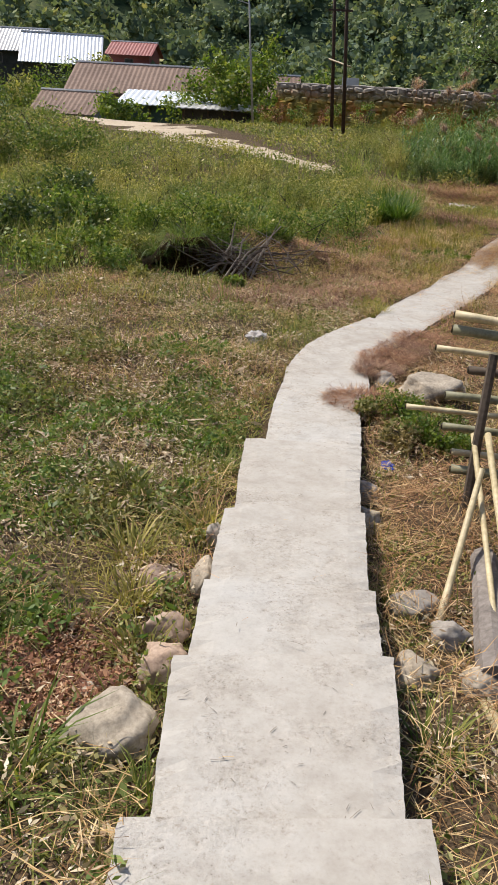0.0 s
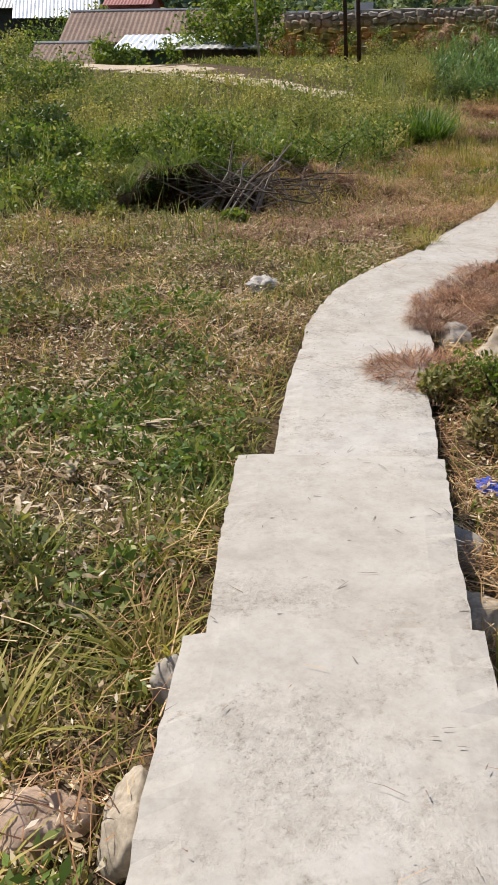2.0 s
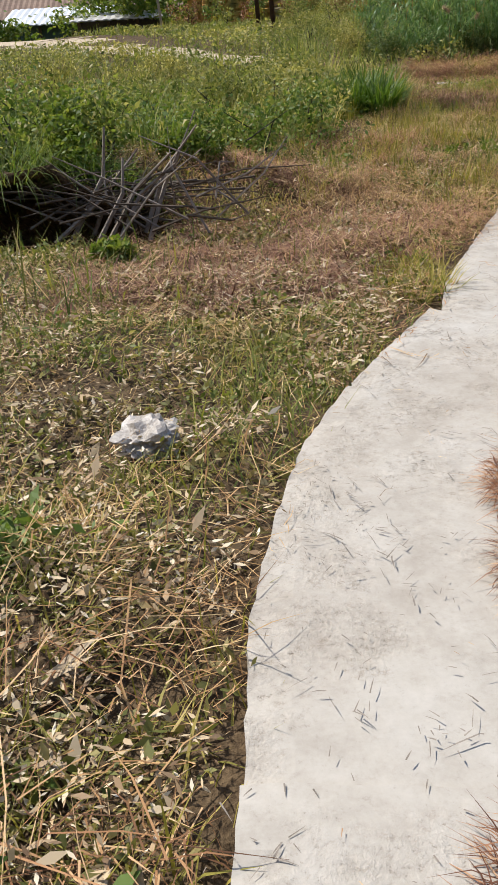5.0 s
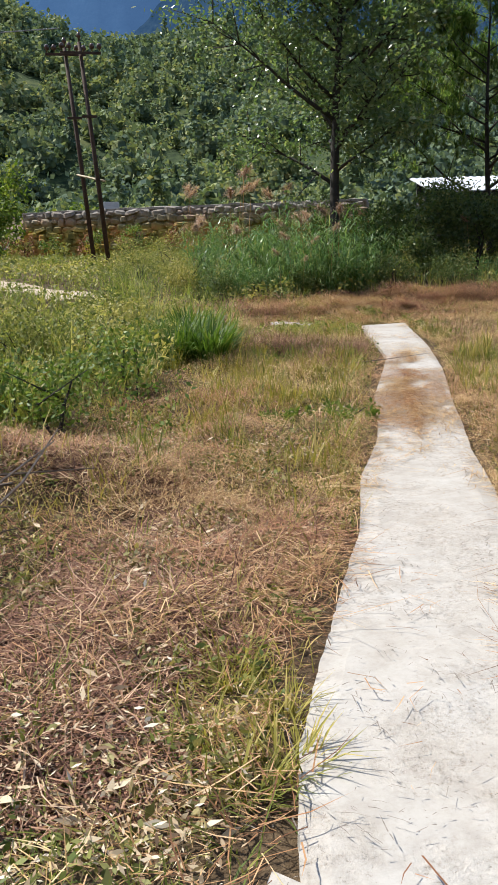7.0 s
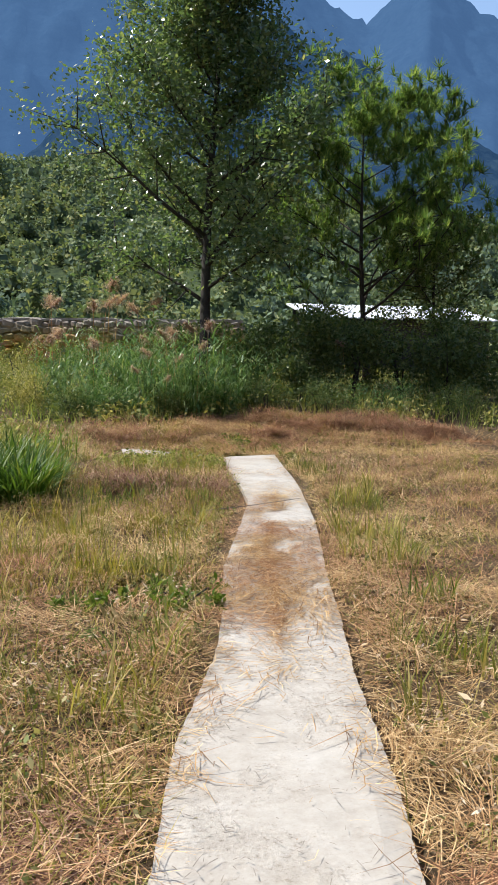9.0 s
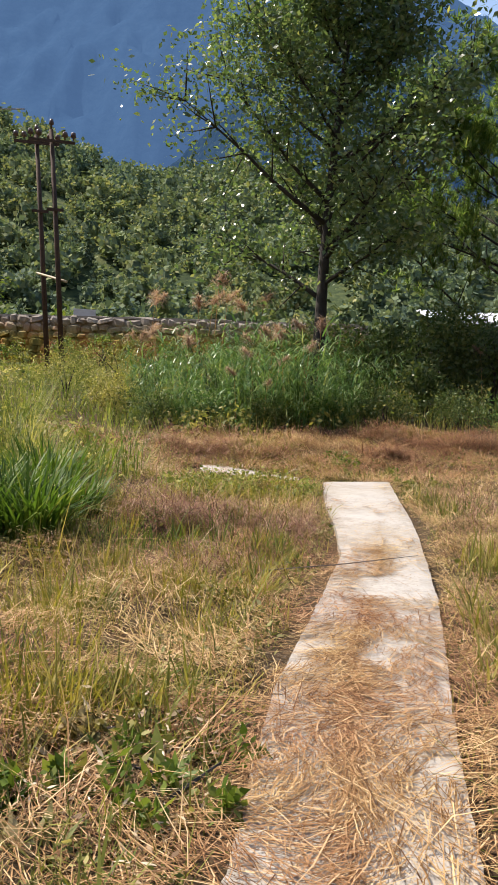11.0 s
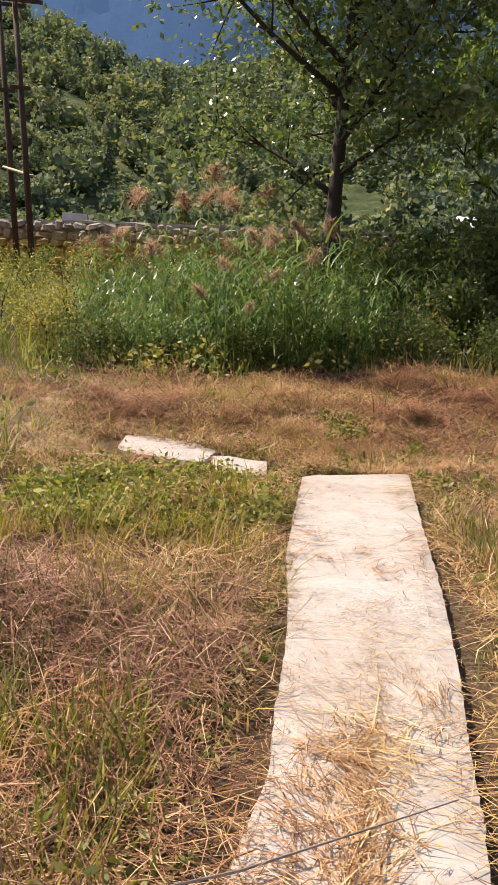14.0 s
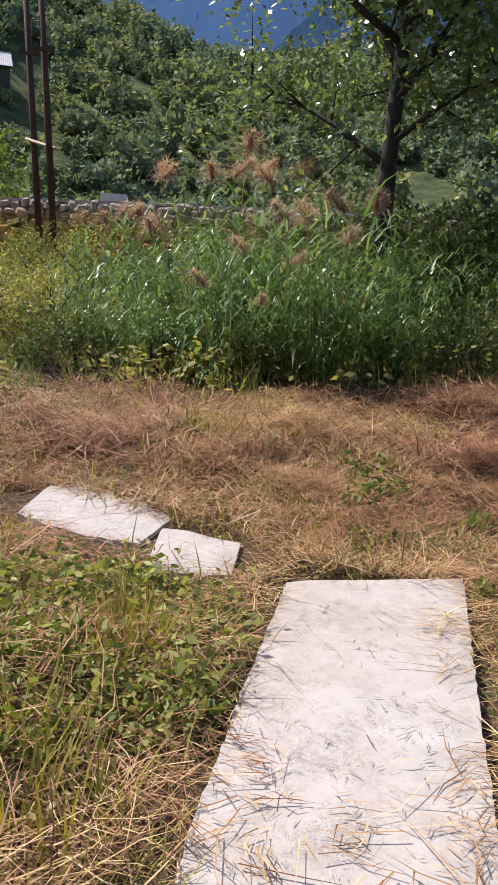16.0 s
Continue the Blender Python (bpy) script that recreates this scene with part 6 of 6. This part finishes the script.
for i, (px, py, h) in enumerate([(-1.8, 12.55, 0.5), (-0.35, 13.0, 0.35), (-2.0, 12.9, 0.55), (-1.7, 13.5, 0.6), (-1.1, 13.7, 0.65), (-0.5, 13.6, 0.6), (0.3, 13.7, 0.3), (-2.1, 12.2, 0.4), (-1.2, 13.2, 0.5), (-0.75, 13.2, 0.45), (-1.55, 12.75, 0.42), (-1.7, 11.6, 0.2), (-0.3, 11.5, 0.16)]):
    lift = 0.22 if py in (13.2, 12.75) else 0.0
    sh = shrub("bank_weed", 450 + i, px, py, h * 0.8, h, 1500, 0.05, (LEAF_LIGHT, WEED, TALL)[i % 3], "green weeds crowding round the dark hollow", "weeds on the bank")
    sh.location.z += lift

# ---- brushwood over the pit ----
brush = thing("brushwood_pile", -0.25, 12.5, -1.02, "pile of dry grey branches over a dark pit", "brushwood")
br = random.Random(55)
for i in range(58):
    a = br.gauss(0.15, 0.5) + math.pi * (i % 2)
    L = br.uniform(0.4, 1.1)
    cx, cy, cz = max(-0.75, min(0.85, br.gauss(0.15, 0.5))), br.gauss(-0.1, 0.3), br.uniform(0.0, 0.22)
    tilt = br.uniform(-0.05, 0.35) if i % 3 else br.uniform(0.3, 0.8)
    d = Vector((math.cos(a) * math.cos(tilt), math.sin(a) * math.cos(tilt) * 0.5, math.sin(tilt)))
    s = Vector((cx - 0.1, cy, cz + 0.05))
    pts = [s - d * L * 0.35, s + d * L * 0.2 + Vector((br.uniform(-.14, .14), br.uniform(-.1, .1), br.uniform(-.08, .12))), s + d * L * 0.65]
    part("branch", mesh_of("branch", *tube(pts, [0.010, 0.008, 0.003], 5), DARK_WOOD if i % 3 else TWIG), brush)
for i in range(9):
    dx, dy, hh = br.uniform(-0.35, 0.45), br.uniform(-0.35, 0.1), br.uniform(0.4, 0.75)
    part("branch", mesh_of("branch", *tube([(dx - br.uniform(0.1, 0.5), dy - 0.1, -0.1), (dx, dy, hh * 0.5), (dx + br.uniform(-0.05, 0.3), dy + br.uniform(-0.1, 0.1), hh)], [0.02, 0.016, 0.008], 5), TWIG), brush, "pale dry branch")


# ---- litter: husks, bag, wrapper ----
def maize_husk(seed):
    """A torn husk: a handful of curled papery leaves from one stub."""
    r = np.random.default_rng(seed)
    h = thing("maize_husk", 0, 0, 0, "dry torn maize husk lying in the grass", "maize husk", "maize husks")
    for k in range(7):
        base = np.array([[r.normal(0, 0.008), r.normal(0, 0.008), 0.012 + 0.006 * k]])
        me = blades_mesh("husk_leaf", HUSK, strip_blades(r, base, r.uniform(0.12, 0.23, 1), r.uniform(0.014, 0.036, 1), r.normal(0, 0.28, 1), r.uniform(0.0, 0.5, 1), r.uniform(0.2, 1.1, 1), 3, 0.2))
        part("husk_leaf", me, h)
    part("stub", mesh_of("stub", *tube([(-0.035, 0, 0.02), (0.0, 0, 0.025), (0.02, 0, 0.03)], [0.009, 0.012, 0.008], 6), HUSK), h)
    return h


protos = [maize_husk(700 + i) for i in range(3)]
hr = random.Random(66)
spots = [(-0.55, 5.80), (-0.40, 5.62), (-0.86, 5.05), (-0.95, 5.35), (-0.62, 5.35), (-0.42, 6.45), (-0.7, 6.6), (-0.1, 7.15), (0.02, 6.9), (-1.2, 4.7), (-1.05, 6.1), (-1.5, 5.6), (-0.75, 4.6), (-1.3, 6.9), (-0.95, 5.0), (-0.7, 5.1), (-1.1, 5.5), (-0.5, 6.0), (-0.25, 6.6), (-0.9, 6.5), (-1.3, 5.2), (-0.8, 4.3), (-1.4, 6.2), (-0.15, 7.4), (-0.6, 5.55), (-0.48, 5.85), (-0.66, 5.9), (-0.88, 5.75), (-1.02, 5.25), (-0.74, 5.45), (-0.35, 6.2), (-0.28, 6.05), (-1.15, 4.95), (-0.95, 6.3), (-0.2, 6.85), (-0.05, 6.5), (-0.5, 7.0)]
for i, (px, py) in enumerate(spots):
    m = pose(px, py, gz(px, py) + 0.045, 0, 0, hr.uniform(0, 360)) @ Matrix.Scale(hr.uniform(0.5, 0.95), 4)
    if i < 3:
        protos[i].matrix_basis = m
    else:
        copy_thing(protos[i % 3], m)


def crumple(name, x, y, z, size, material, label, category, seed):
    bm = bmesh.new()
    bmesh.ops.create_icosphere(bm, subdivisions=4, radius=1.0)
    for v in bm.verts:
        p = v.co.copy()
        k = 1 + 0.55 * noise.noise(p * 1.8 + Vector((seed, 0, 0))) + 0.35 * abs(noise.noise(p * 4.5 + Vector((0, seed, 0)))) + 0.10 * noise.noise(p * 12)
        v.co = Vector((p.x * size[0], p.y * size[1], p.z * size[2])) * k
    me = bpy.data.meshes.new(name)
    bm.to_mesh(me)
    bm.free()
    me.materials.append(material)
    ob = new(name, me)
    ob.matrix_basis = pose(x, y, z, 0, 0, seed * 20)
    return tagged(ob, label, category)


crumple("plastic_bag", 0.02, 8.62, gz(0.02, 8.62) + 0.06, (0.11, 0.10, 0.06), PLASTIC_WHITE, "crumpled white plastic bag lying in the grass", "plastic bag", 3)
crumple("wrapper", 1.03, 5.50, gz(1.03, 5.50) + 0.03, (0.06, 0.045, 0.022), PLASTIC_BLUE, "crushed blue and silver foil wrapper", "wrapper", 5)

# twigs and stalks on the concrete
x, y = scatter(90000, -0.6, 7.4, 1.8, 22)
near = seg_dist(x, y, PATH_MID)
x, y = keep(x, y, np.where(near < 0.42, np.interp(y, [1, 5, 7, 9, 13, 22], [0.10, 0.12, 0.6, 0.9, 1, 1]) * (0.15 + 1.5 * smooth01((vnoise(x, y, 0.22, 49) + 0.3 * vnoise(x, y, 0.07, 50) - 0.72) / 0.2)), 0))
n = len(x)
sets = strip_blades(rng, np.stack([x, y, path_top(x, y) + 0.003], 1), rng.gamma(1.5, 0.016, n) + 0.006, rng.uniform(0.0015, 0.004, n), rng.uniform(0, 6.283, n), rng.uniform(-0.03, 0.25, n), rng.uniform(0, 0.5, n))
tagged(new("path_litter", blades_mesh("path_litter", TWIG, sets)), "dark bits of twig and stalk scattered on concrete", "litter", kind="stuff")
long_twigs = thing("fallen_stalk", 4.95, 17.6, path_top(4.95, 17.6), "long dry stalk lying across the path", "stalk")
part("stalk", mesh_of("stalk", *tube([(-0.45, -0.08, 0.02), (0.1, 0.0, 0.03), (0.75, 0.18, 0.04)], [0.004, 0.004, 0.002], 5), GREY_WOOD), long_twigs)
